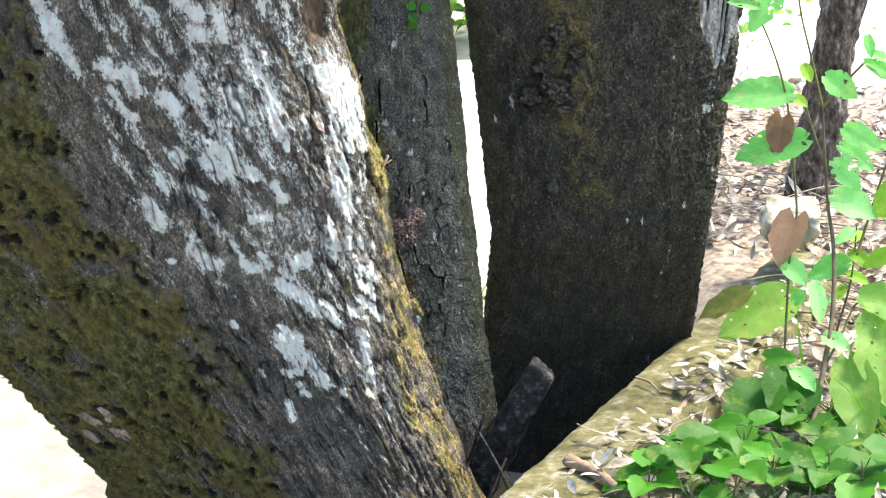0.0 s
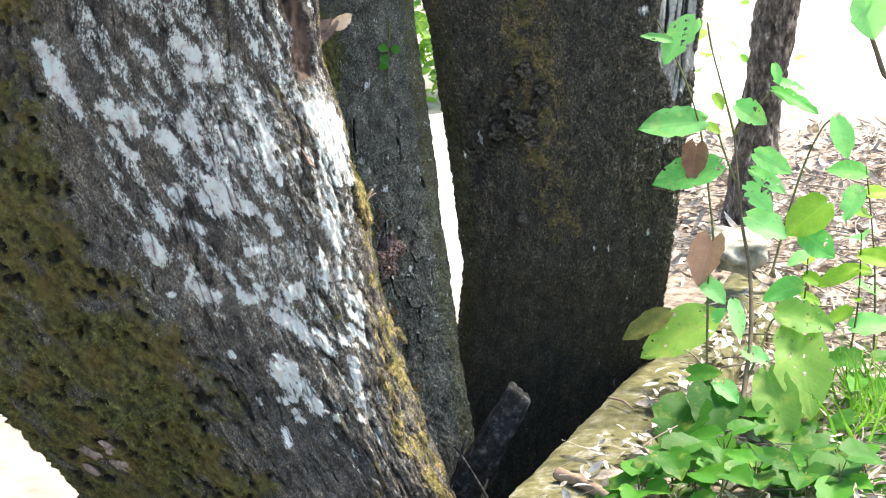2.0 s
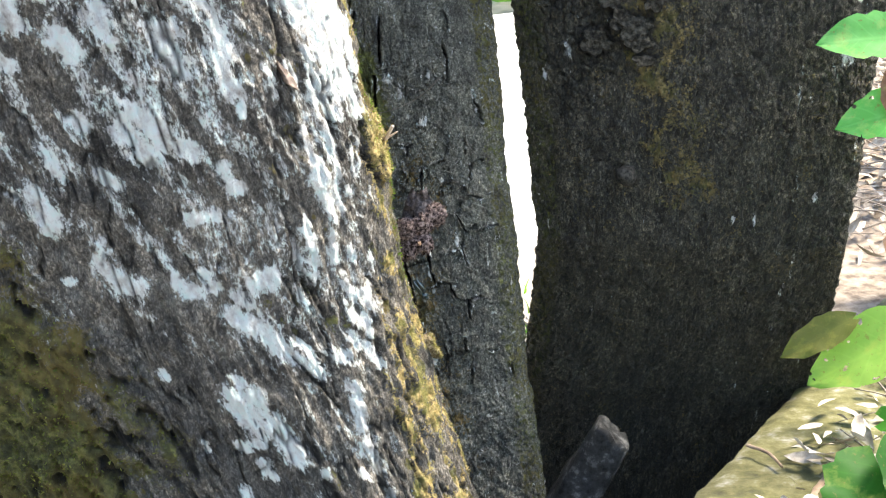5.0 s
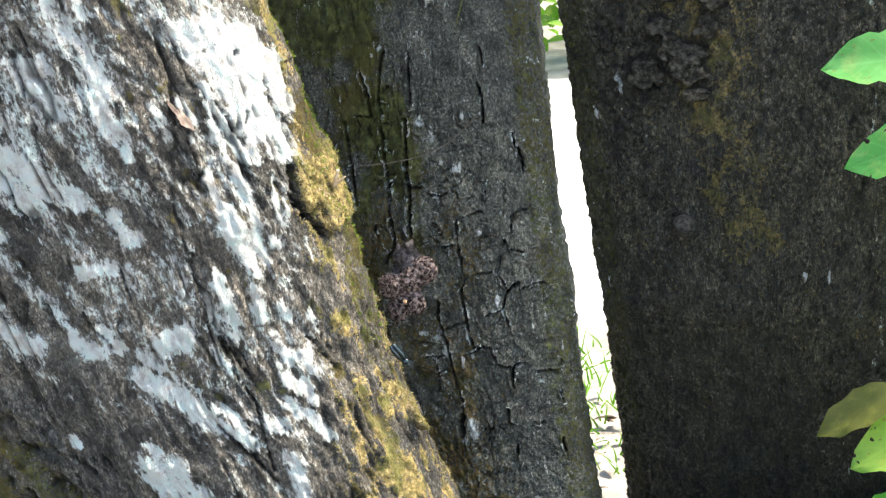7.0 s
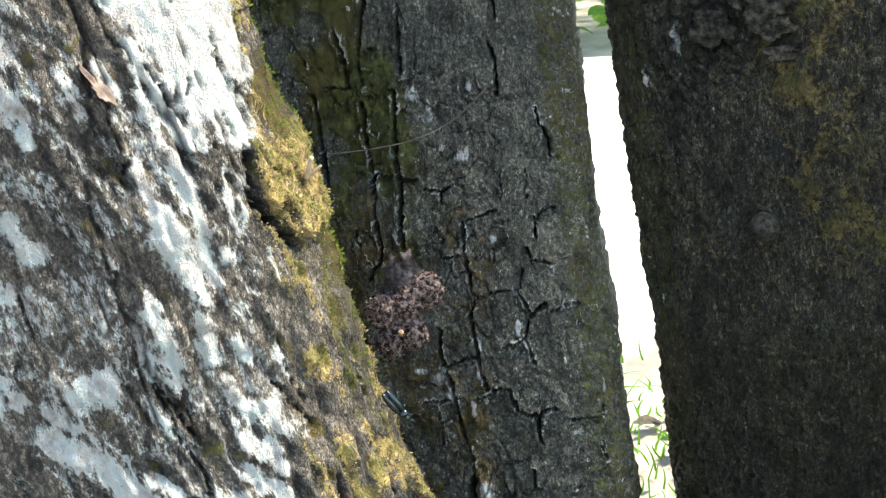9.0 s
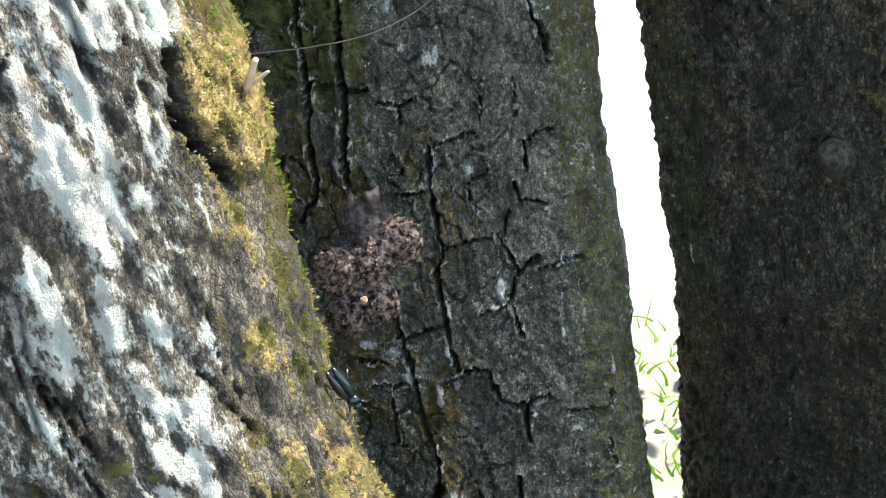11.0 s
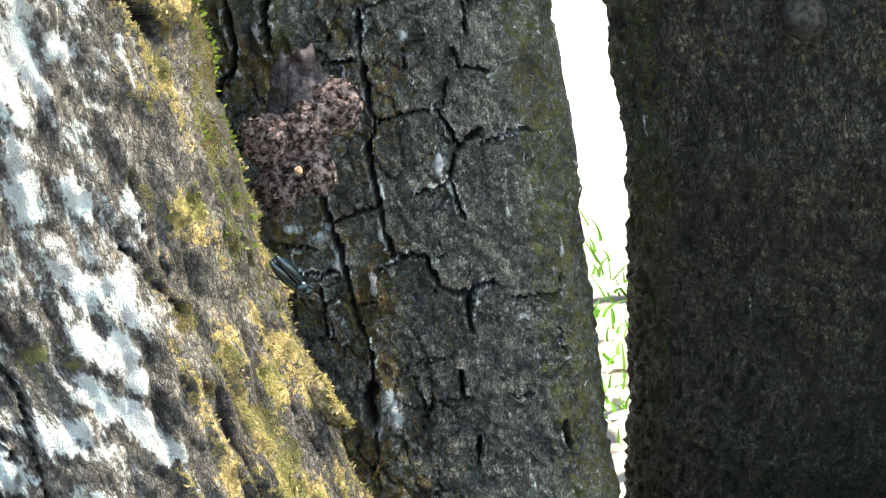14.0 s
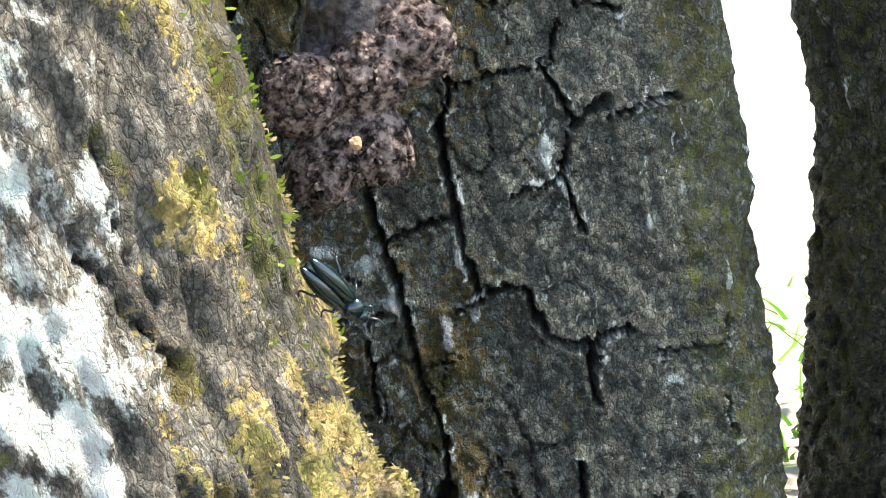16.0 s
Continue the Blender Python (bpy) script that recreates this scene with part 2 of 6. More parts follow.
LEAF_DARK = leaf_material("dark_green_leaf", (0.018, 0.1, 0.008), (0.045, 0.18, 0.018))
LEAF_YELLOW = leaf_material("yellowing_leaf", (0.085, 0.23, 0.04), (0.22, 0.36, 0.08))
LEAF_BROWN = leaf_material("wilting_leaf", (0.06, 0.075, 0.018), (0.14, 0.14, 0.04))
LEAF_RED = leaf_material("reddish_leaf", (0.2, 0.09, 0.06), (0.36, 0.2, 0.15))
GRASS = leaf_material("grass_blade", (0.08, 0.2, 0.02), (0.2, 0.36, 0.06))
DRY_LEAF = simple("dry_pinkish_leaf", [(0.36, (0.14, 0.09, 0.075)), (0.6, (0.36, 0.26, 0.22))], 120)
PALE_LEAF = simple("pale_dry_leaf", [(0.3, (0.5, 0.36, 0.24)), (0.7, (0.68, 0.55, 0.4))], 60)
NEST = simple("bark_crumbs", [(0.4, (0.008, 0.005, 0.004)), (0.5, (0.11, 0.077, 0.07)), (0.6, (0.3, 0.225, 0.2))], 380, 0.9, 0.0012, strength=1.0)
NEST_FLAP = simple("papery_bark", [(0.36, (0.03, 0.025, 0.025)), (0.5, (0.09, 0.075, 0.075)), (0.66, (0.17, 0.145, 0.14))], 330, 0.85, 0.002, strength=1.0)
PALE_CRUMB = simple("pale_crumb", [(0.3, (0.5, 0.28, 0.14)), (0.7, (0.65, 0.42, 0.26))], 400)
SCALE = simple("bark_scale", [(0.36, (0.005, 0.0045, 0.0035)), (0.5, (0.03, 0.027, 0.02)), (0.64, (0.08, 0.072, 0.056))], 230, 0.8, 0.003, strength=0.9)
CHIP = simple("bark_chip", [(0.3, (0.07, 0.045, 0.035)), (0.55, (0.2, 0.15, 0.12)), (0.75, (0.36, 0.3, 0.25))], 160, 0.85, 0.0015)
PALE_CHIP = simple("pale_bark_chip", [(0.38, (0.08, 0.075, 0.065)), (0.47, (0.3, 0.29, 0.265)), (0.56, (0.6, 0.6, 0.56))], 520, 0.9, 0.003, strength=1.0)
MOSS_GOLD = simple("golden_moss", [(0.36, (0.12, 0.085, 0.03)), (0.5, (0.38, 0.28, 0.14)), (0.62, (0.68, 0.54, 0.34))], 520, 0.95, 0.004, strength=1.0)
MOSS_GREEN = leaf_material("olive_moss", (0.07, 0.078, 0.02), (0.22, 0.215, 0.06), 0.8)
MOSS_SHOOT = leaf_material("golden_moss_shoot", (0.22, 0.165, 0.07), (0.56, 0.44, 0.24), 0.8)
MOSS_RIM = leaf_material("bright_moss", (0.08, 0.125, 0.014), (0.24, 0.3, 0.055), 0.8)
KNOB = simple("grey_knob", [(0.36, (0.01, 0.01, 0.009)), (0.62, (0.055, 0.052, 0.045))], 360)
CHAR = simple("charred_wood", [(0.34, (0.006, 0.006, 0.006)), (0.54, (0.03, 0.03, 0.029)), (0.68, (0.12, 0.118, 0.112))], 90)
DRY = simple("dry_twig", [(0.3, (0.14, 0.11, 0.09)), (0.7, (0.32, 0.27, 0.22))], 90)
STICK = simple("broken_stick", [(0.3, (0.16, 0.1, 0.065)), (0.7, (0.34, 0.25, 0.17))], 70, stretch=(1, 1, 1))
STEM_BROWN = simple("brown_stem", [(0.3, (0.05, 0.035, 0.02)), (0.7, (0.14, 0.11, 0.06))], 80)
for _dull in (KNOB, CHAR, SCALE, NEST, NEST_FLAP):
    _dull.node_tree.nodes["Principled BSDF"].inputs["Specular IOR Level"].default_value = 0.12
SHELL, _nt, _b = material("beetle_shell")
_b.inputs["Base Color"].default_value = (0.005, 0.017, 0.022, 1)
_b.inputs["Metallic"].default_value = 0.35
_b.inputs["Roughness"].default_value = 0.22
_b.inputs["Coat Weight"].default_value = 0.6
bump(_nt, _b, tex(_nt, 900, 3), 0.15, 0.0002)
STEM = simple("plant_stem", [(0.3, (0.05, 0.05, 0.015)), (0.7, (0.14, 0.15, 0.04))], 60)


# ---- mesh helpers ----
def part(name, bm, mat, parent=None, label=""):
    me = bpy.data.meshes.new(name)
    bm.to_mesh(me)
    bm.free()
    return dress(name, me, mat, parent, label)


def dress(name, me, mat, parent=None, label=""):
    if mat is not None and not me.materials:
        me.materials.append(mat)
    ob = new(name, me)
    if parent is not None:
        ob.parent = parent
    if label:
        tagged(ob, label)
    return ob


def smooth(me):
    me.polygons.foreach_set("use_smooth", [True] * len(me.polygons))
    return me


def thing(name, label, category, group="", kind=""):
    return tagged(new(name), label, category, group, kind)


def grid_mesh(name, P, closed=False):
    """A mesh from an array of rows x columns x 3."""
    nr, nc = P.shape[:2]
    idx = np.arange(nr * nc).reshape(nr, nc)
    if closed:
        idx = np.concatenate([idx, idx[:, :1]], 1)
    q = np.stack([idx[:-1, :-1], idx[:-1, 1:], idx[1:, 1:], idx[1:, :-1]], -1).reshape(-1, 4)
    me = bpy.data.meshes.new(name)
    me.vertices.add(nr * nc)
    me.vertices.foreach_set("co", P.reshape(-1).astype(np.float32))
    me.loops.add(q.size)
    me.loops.foreach_set("vertex_index", q.reshape(-1).astype(np.int32))
    me.polygons.add(len(q))
    me.polygons.foreach_set("loop_start", np.arange(0, q.size, 4, dtype=np.int32))
    me.update()
    return smooth(me)


def put_attribute(me, name, values):
    a = me.attributes.new(name, "FLOAT", "POINT")
    a.data.foreach_set("value", np.asarray(values, np.float32).reshape(-1))


def hash3(i, j, k, seed):
    h = (i * 374761393 + j * 668265263 + k * 2147483647 + seed * 1274126177) & 0xFFFFFFFF
    h = ((h ^ (h >> 13)) * 1274126177) & 0xFFFFFFFF
    return ((h ^ (h >> 16)) & 0xFFFF) / 65535.0


def vnoise(x, y, z, seed=0):
    """Smooth lattice noise, 0 to 1."""
    i, j, k = (np.floor(v).astype(np.int64) for v in (x, y, z))
    u, v, w = x - i, y - j, z - k
    u, v, w = (t * t * (3 - 2 * t) for t in (u, v, w))
    r = 0
    for a in (0, 1):
        for b in (0, 1):
            for c in (0, 1):
                r = r + hash3(i + a, j + b, k + c, seed) * (u if a else 1 - u) * (v if b else 1 - v) * (w if c else 1 - w)
    return r


def fbm(x, y, z, octaves=4, seed=0, gain=0.5):
    r, amp, tot = 0, 1.0, 0
    for o in range(octaves):
        r = r + amp * vnoise(x * 2 ** o, y * 2 ** o, z * 2 ** o, seed + o)
        tot += amp
        amp *= gain
    return r / tot


def cells(x, y, seed=0):
    """Distances to the two nearest of scattered points, and the nearest one's number."""
    i, j = np.floor(x).astype(np.int64), np.floor(y).astype(np.int64)
    d1, d2, num = np.full(x.shape, 9.0), np.full(x.shape, 9.0), np.zeros(x.shape)
    for a in (-1, 0, 1):
        for b in (-1, 0, 1):
            px = i + a + hash3(i + a, j + b, 0, seed)
            py = j + b + hash3(i + a, j + b, 7, seed)
            d = np.hypot(px - x, py - y)
            nearer = d < d1
            d2 = np.where(nearer, d1, np.minimum(d2, d))
            num = np.where(nearer, hash3(i + a, j + b, 3, seed), num)
            d1 = np.where(nearer, d, d1)
    return d1, d2, num


def sstep(a, b, x):
    t = np.clip((x - a) / (b - a), 0, 1)
    return t * t * (3 - 2 * t)


def ridge_line(S, Z, points, width):
    """How near each place of a surface lies to a bent line, 1 on it and 0 past its width."""
    best = np.zeros(S.shape)
    for (a, b), (c, d) in zip(points, points[1:]):
        dx, dz = c - a, d - b
        t = np.clip(((S - a) * dx + (Z - b) * dz) / (dx * dx + dz * dz + 1e-12), 0, 1)
        best = np.maximum(best, 1 - np.hypot(S - a - t * dx, Z - b - t * dz) / width)
    return np.clip(best, 0, 1)


TRUNK_SECTION = {"L": (0.2897, 0.1602), "M": (0.1304, 0.0376), "R": (0.1488, 0.0190)}  # usual half width and depth of the three trunks


class Trunk:
    """A trunk of oval sections: rows of height, centre, half width and depth of its front half.
    Places on it are a length round the bark from its front, positive towards +x, and a height."""

    def __init__(self, rows, section, back=0.1):
        self.a = np.array(rows)
        self.back = back
        w, d = section
        th = np.linspace(-math.pi / 2, math.pi / 2, 721)
        ds = np.hypot(w * np.cos(th), d * np.sin(th))
        s = np.concatenate([[0], np.cumsum((ds[1:] + ds[:-1]) / 2 * (th[1] - th[0]))])
        self.th, self.s = th, s - s[360]

    def at(self, z):
        """Centre, half width and depth at the heights z; above and below the trunk runs on straight."""
        a, out = self.a, []
        for k in (1, 2, 3, 4):
            v = np.interp(z, a[:, 0], a[:, k])
            hi = (a[-2, k] - a[-4, k]) / (a[-2, 0] - a[-4, 0]) * 0.6 if k < 3 else 0.0
            v = np.where(z > a[-1, 0], a[-1, k] + hi * (z - a[-1, 0]), v)
            if k == 3:
                v = v + 0.25 * np.clip(0.08 - z, 0, 1)
            out.append(v)
        return out

    def oval(self, D, Z, out=0.0):
        cx, cy, w, d = self.at(Z)
        grow = np.where(Z > 0.9, np.clip((Z - 0.9) / 0.8, 0, 1), 0)
        d = d + (0.75 * w - d) * grow
        dep = np.where(np.cos(D) > 0, d, self.back + (d - self.back) * grow)
        nx, ny = np.sin(D) / w, -np.cos(D) / dep
        n = np.hypot(nx, ny)
        return np.stack([cx + w * np.sin(D) + out * nx / n, cy - dep * np.cos(D) + out * ny / n, Z + 0 * D], -1)

    def place(self, s, z, out=0.0):
        D = np.interp(s, self.s, self.th)
        return Vector(self.oval(np.array(D), np.array(z), out).tolist())

    def grid(self, step, z, coarse=14):
        """Angles, heights and lengths round the bark of a fine front and a coarse back."""
        s = np.arange(self.s[0], self.s[-1], step)
        D = np.concatenate([np.interp(s, self.s, self.th), np.linspace(math.pi / 2, 1.5 * math.pi, coarse, endpoint=False)])
        S = np.concatenate([s, self.s[-1] + 0.1 * np.sin(np.linspace(0, math.pi, coarse))])
        D, Z = np.meshgrid(D, z)
        return D, Z, np.meshgrid(S, z)[0]

    def mesh(self, name, D, Z, out, **attributes):
        P = self.oval(D, Z, out)
        P[-1] = P[-1].mean(0)
        me = grid_mesh(name, P, closed=True)
        skin = me.attributes.new("skin", "FLOAT_VECTOR", "POINT")
        skin.data.foreach_set("vector", np.stack([np.interp(D, self.th, self.s) + np.clip(D - math.pi / 2, 0, 9) * 0.1, np.zeros(D.shape), Z], -1).reshape(-1).astype(np.float32))
        for key in ("moss", "gold", "lichen", "fissure_shade", "wood"):
            put_attribute(me, key, attributes.get(key, np.zeros(D.shape)))
        return me


def spaced(*stretches):
    """Steps (start, end, step) one after another."""
    return np.concatenate([np.arange(a, b, s) for a, b, s in stretches])


def patches(S, Z, rows, seed, frayed=0.7):
    """Ragged patches: rows of place, half width and half height. 1 in the middle, 0.5 at the rim."""
    best = np.zeros(S.shape)
    warp = 0.6 * (fbm(S * 90, Z * 55, S * 0, 3, seed) - 0.5) + 0.6 * (fbm(S * 330, Z * 190, S * 0, 2, seed + 3) - 0.5)
    for s, z, w, h in rows:
        near = (abs(S - s) < 3 * w) & (abs(Z - z) < 3 * h)
        d = np.hypot((S[near] - s) / w, (Z[near] - z) / h) + frayed * 2.0 * warp[near]
        best[near] = np.maximum(best[near], np.clip(1.1 - 0.6 * d, 0, 1))
    return best


def strokes(S, Z, rows, seed, frayed=0.75):
    """Ragged streaks: rows of two ends, half width and strength. 1 in the middle, 0.5 at the rim."""
    best = np.zeros(S.shape)
    warp = 0.55 * (fbm(S * 110 + Z * 40, Z * 60, S * 0, 3, seed) - 0.5) + 0.6 * (fbm(S * 340 + Z * 110, Z * 200, S * 0, 2, seed + 3) - 0.5)
    for a, b, c, d, w, strength in rows:
        m = 3.6 * w + 0.002
        near = (S > min(a, c) - m) & (S < max(a, c) + m) & (Z > min(b, d) - m) & (Z < max(b, d) + m)
        dx, dz = c - a, d - b
        t = np.clip(((S[near] - a) * dx + (Z[near] - b) * dz) / (dx * dx + dz * dz + 1e-9), 0, 1)
        far = np.hypot(S[near] - a - t * dx, Z[near] - b - t * dz) / (1.5 * w) + frayed * 2.0 * warp[near]
        best[near] = np.maximum(best[near], np.clip(1.1 - 0.6 * far, 0, 1) * strength)
    return best


def carve(S, Z, lines, seed):
    """Cracks: their depth, from 0 to 1, and the raised pale lips beside them."""
    depth, lip = np.zeros(S.shape), np.zeros(S.shape)
    w1 = 0.0022 * (fbm(S * 220, Z * 220, S * 0, 3, seed) - 0.5)
    w2 = 0.0022 * (fbm(S * 220, Z * 220, S * 0 + 9, 3, seed + 1) - 0.5)
    w1 = w1 + 0.0022 * (fbm(S * 800, Z * 800, S * 0 + 2, 2, seed + 3) - 0.5)
    w2 = w2 + 0.0022 * (fbm(S * 800, Z * 800, S * 0 + 6, 2, seed + 4) - 0.5)
    vary = 0.3 + 1.2 * fbm(S * 190, Z * 190, S * 0 + 4, 3, seed + 2)
    for width, points in lines:
        p = np.array(points)
        m = 4 * width + 0.004
        near = (S > p[:, 0].min() - m) & (S < p[:, 0].max() + m) & (Z > p[:, 1].min() - m) & (Z < p[:, 1].max() + m)
        if not near.any():
            continue
        reach = ridge_line(S[near] + w1[near], Z[near] + w2[near], points, 4 * width)
        d = (1 - reach) * 4 / vary[near]
        depth[near] = np.maximum(depth[near], 1 - sstep(0.35, 0.75, d))
        lip[near] = np.maximum(lip[near], sstep(0.5, 0.9, d) * (1 - sstep(1.2, 2.4, d)))
    return depth, lip


TRUNK_L = Trunk([(-0.05, -0.1374, 3.3694, 0.2038, 0.1602), (0.01, -0.1532, 3.3604, 0.2150, 0.1602), (0.07, -0.1739, 3.3529, 0.2255, 0.1602), (0.13, -0.2039, 3.3481, 0.2363, 0.1602), (0.19, -0.2387, 3.3433, 0.2486, 0.1602), (0.25, -0.2732, 3.3385, 0.2640, 0.1602), (0.31, -0.3001, 3.3336, 0.2749, 0.1602), (0.37, -0.3281, 3.3288, 0.2831, 0.1602), (0.43, -0.3494, 3.3240, 0.2956, 0.1602), (0.49, -0.3669, 3.3192, 0.3047, 0.1602), (0.55, -0.3864, 3.3145, 0.3076, 0.1602), (0.61, -0.3992, 3.3096, 0.3062, 0.1602), (0.67, -0.4123, 3.3048, 0.3013, 0.1602), (0.73, -0.4163, 3.3000, 0.2999, 0.1602), (0.79, -0.4182, 3.2932, 0.2967, 0.1602), (0.85, -0.4184, 3.2854, 0.2925, 0.1602)], TRUNK_SECTION["L"], 0.12)
TRUNK_M = Trunk([(-0.05, -0.0428, 3.4257, 0.1331, 0.0376), (0.05, -0.0505, 3.4334, 0.1310, 0.0376), (0.15, -0.0646, 3.4562, 0.1298, 0.0376), (0.25, -0.0795, 3.4791, 0.1283, 0.0376), (0.35, -0.0930, 3.5021, 0.1287, 0.0376), (0.45, -0.1063, 3.5249, 0.1300, 0.0376), (0.55, -0.1202, 3.5479, 0.1314, 0.0376), (0.65, -0.1349, 3.5708, 0.1328, 0.0376), (0.75, -0.1489, 3.5936, 0.1358, 0.0376), (0.85, -0.1543, 3.6013, 0.1392, 0.0376)], TRUNK_SECTION["M"], 0.06)
TRUNK_R = Trunk([(-0.05, 0.1551, 3.6000, 0.1347, 0.0190), (0.05, 0.1585, 3.6000, 0.1340, 0.0190), (0.15, 0.1707, 3.5900, 0.1352, 0.0190), (0.25, 0.1822, 3.5530, 0.1344, 0.0190), (0.35, 0.1908, 3.5220, 0.1351, 0.0190), (0.45, 0.1919, 3.5334, 0.1463, 0.0190), (0.55, 0.1910, 3.5575, 0.1604, 0.0190), (0.65, 0.1901, 3.5817, 0.1741, 0.0190), (0.75, 0.1845, 3.6058, 0.1919, 0.0190), (0.85, 0.1841, 3.6167, 0.2023, 0.0190)], TRUNK_SECTION["R"], 0.06)


# ---- ground ----
KERB_A, KERB_B = Vector((0.075, 3.030)), Vector((0.420, 3.900))
KERB_WAY = (KERB_B - KERB_A).normalized()
KERB_OUT = Vector((KERB_WAY.y, -KERB_WAY.x))


def raised(x, y):
    """1 on the higher ground beside and beyond the kerb, 0 on the low ground."""
    across = (x - KERB_A.x) * KERB_OUT.x + (y - KERB_A.y) * KERB_OUT.y
    side = sstep(0.02, 0.06, across)
    beyond = sstep(0.24, 0.34, x) * sstep(3.62, 3.76, y)
    return np.maximum(side, beyond) * (1 - sstep(4.9, 5.4, y - 0.3 * x))


def ground_height(x, y):
    return 0.178 * raised(x, y) + 0.02 * (fbm(x * 3, y * 3, x * 0, 3, 5) - 0.5) - 0.004


def build_ground():
    xs = np.concatenate([-np.geomspace(600, 2.2, 30), spaced((-2, 2, 0.025)), np.geomspace(2.2, 600, 30)])
    ys = np.concatenate([-np.geomspace(600, 1.2, 25), spaced((-1, 2.2, 0.06), (2.2, 6.5, 0.025)), np.geomspace(6.7, 600, 30)])
    X, Y = np.meshgrid(xs, ys)
    me = grid_mesh("ground", np.stack([X, Y, ground_height(X, Y)], -1))
    put_attribute(me, "humus", sstep(0.6, 0.95, raised(X, Y)) * sstep(4.9, 4.3, Y - 0.5 * X))
    tagged(dress("ground", me, SAND), "pale dry sandy ground strewn with leaves", "ground", kind="structure")


def build_kerb():
    n = spaced((-2.6, -0.3, 0.05), (-0.3, 1.0, 0.006), (1.0, 1.02, 0.01))
    prof = [(-0.004, -0.12), (0.0, 0.06), (0.002, 0.182), (0.006, 0.195), (0.018, 0.200), (0.06, 0.202), (0.1, 0.201), (0.125, 0.193), (0.135, 0.15)]  # across, up
    pr = []
    for (a, b), (c, d) in zip(prof, prof[1:]):
        for k in range(5):
            pr.append((a + (c - a) * k / 5, b + (d - b) * k / 5))
    pr.append(prof[-1])
    pr = np.array(pr)
    A, U = np.meshgrid(pr[:, 0], n)
    Hh = np.meshgrid(pr[:, 1], n)[0]
    A = A + 0.006 * (fbm(U * 40, Hh * 40, U * 0, 5, 11) - 0.5)
    Hh = Hh + 0.0025 * (fbm(U * 30, A * 30, U * 0 + 3, 4, 12) - 0.5) + 0.003 * (fbm(U * 110, A * 110, U * 0 + 5, 3, 13) - 0.5)
    X = KERB_A.x + KERB_WAY.x * U + KERB_OUT.x * A
    Y = KERB_A.y + KERB_WAY.y * U + KERB_OUT.y * A
    me = grid_mesh("kerb", np.stack([X, Y, Hh], -1))
    tagged(dress("kerb", me, CONCRETE), "old mossy concrete kerb with worn crumbling edge", "kerb", kind="structure")


# ---- trunks ----
# pale crusts on the bark: two ends (length round the bark, height), half width, strength
CRUST_A = [(0.0527, 0.6274, 0.0602, 0.6038, 0.0045, 1), (0.0602, 0.6038, 0.0674, 0.5957, 0.0045, 1), (0.0728, 0.6498, 0.0793, 0.6315, 0.0084, 1), (0.0520, 0.6583, 0.0584, 0.6478, 0.0069, 1), (0.0987, 0.6588, 0.1082, 0.6428, 0.0070, 0.7), (0.1056, 0.6171, 0.1129, 0.6062, 0.0080, 1), (0.1376, 0.6382, 0.1389, 0.6147, 0.0070, 1), (0.1829, 0.6183, 0.1824, 0.5894, 0.0085, 1), (0.2167, 0.6195, 0.2209, 0.5978, 0.0071, 1), (0.2158, 0.5985, 0.2157, 0.5692, 0.0066, 1), (0.2072, 0.6469, 0.2141, 0.6356, 0.0050, 0.75), (0.2069, 0.6703, 0.2072, 0.6547, 0.0045, 1), (0.2276, 0.6600, 0.2284, 0.6494, 0.0030, 1), (0.1499, 0.6937, 0.1637, 0.6875, 0.0069, 1), (0.1817, 0.6935, 0.1851, 0.6804, 0.0040, 1), (0.1470, 0.5851, 0.1569, 0.5577, 0.0070, 0.8)]
CRUST_B = [(0.1451, 0.5589, 0.1578, 0.5363, 0.0081, 1), (0.1554, 0.5365, 0.1735, 0.5238, 0.0061, 1), (0.1313, 0.5441, 0.1417, 0.5245, 0.0081, 1), (0.1035, 0.5543, 0.1076, 0.5487, 0.0050, 1), (0.0707, 0.5323, 0.0759, 0.5134, 0.0050, 1), (0.0501, 0.4931, 0.0601, 0.4711, 0.0081, 1), (0.1081, 0.5075, 0.1129, 0.5017, 0.0046, 1), (0.1579, 0.4714, 0.1759, 0.4719, 0.0041, 1), (0.2202, 0.5562, 0.2197, 0.5488, 0.0031, 1), (0.1950, 0.4911, 0.2011, 0.4903, 0.0041, 1), (0.1946, 0.5102, 0.1946, 0.4994, 0.0031, 1), (0.0895, 0.4558, 0.0883, 0.4340, 0.0041, 0.75), (0.0914, 0.4200, 0.1037, 0.4191, 0.0072, 1), (0.0850, 0.4397, 0.0932, 0.4254, 0.0051, 1), (0.1257, 0.4529, 0.1375, 0.4214, 0.0041, 0.75), (0.1367, 0.4187, 0.1451, 0.4123, 0.0051, 1)]
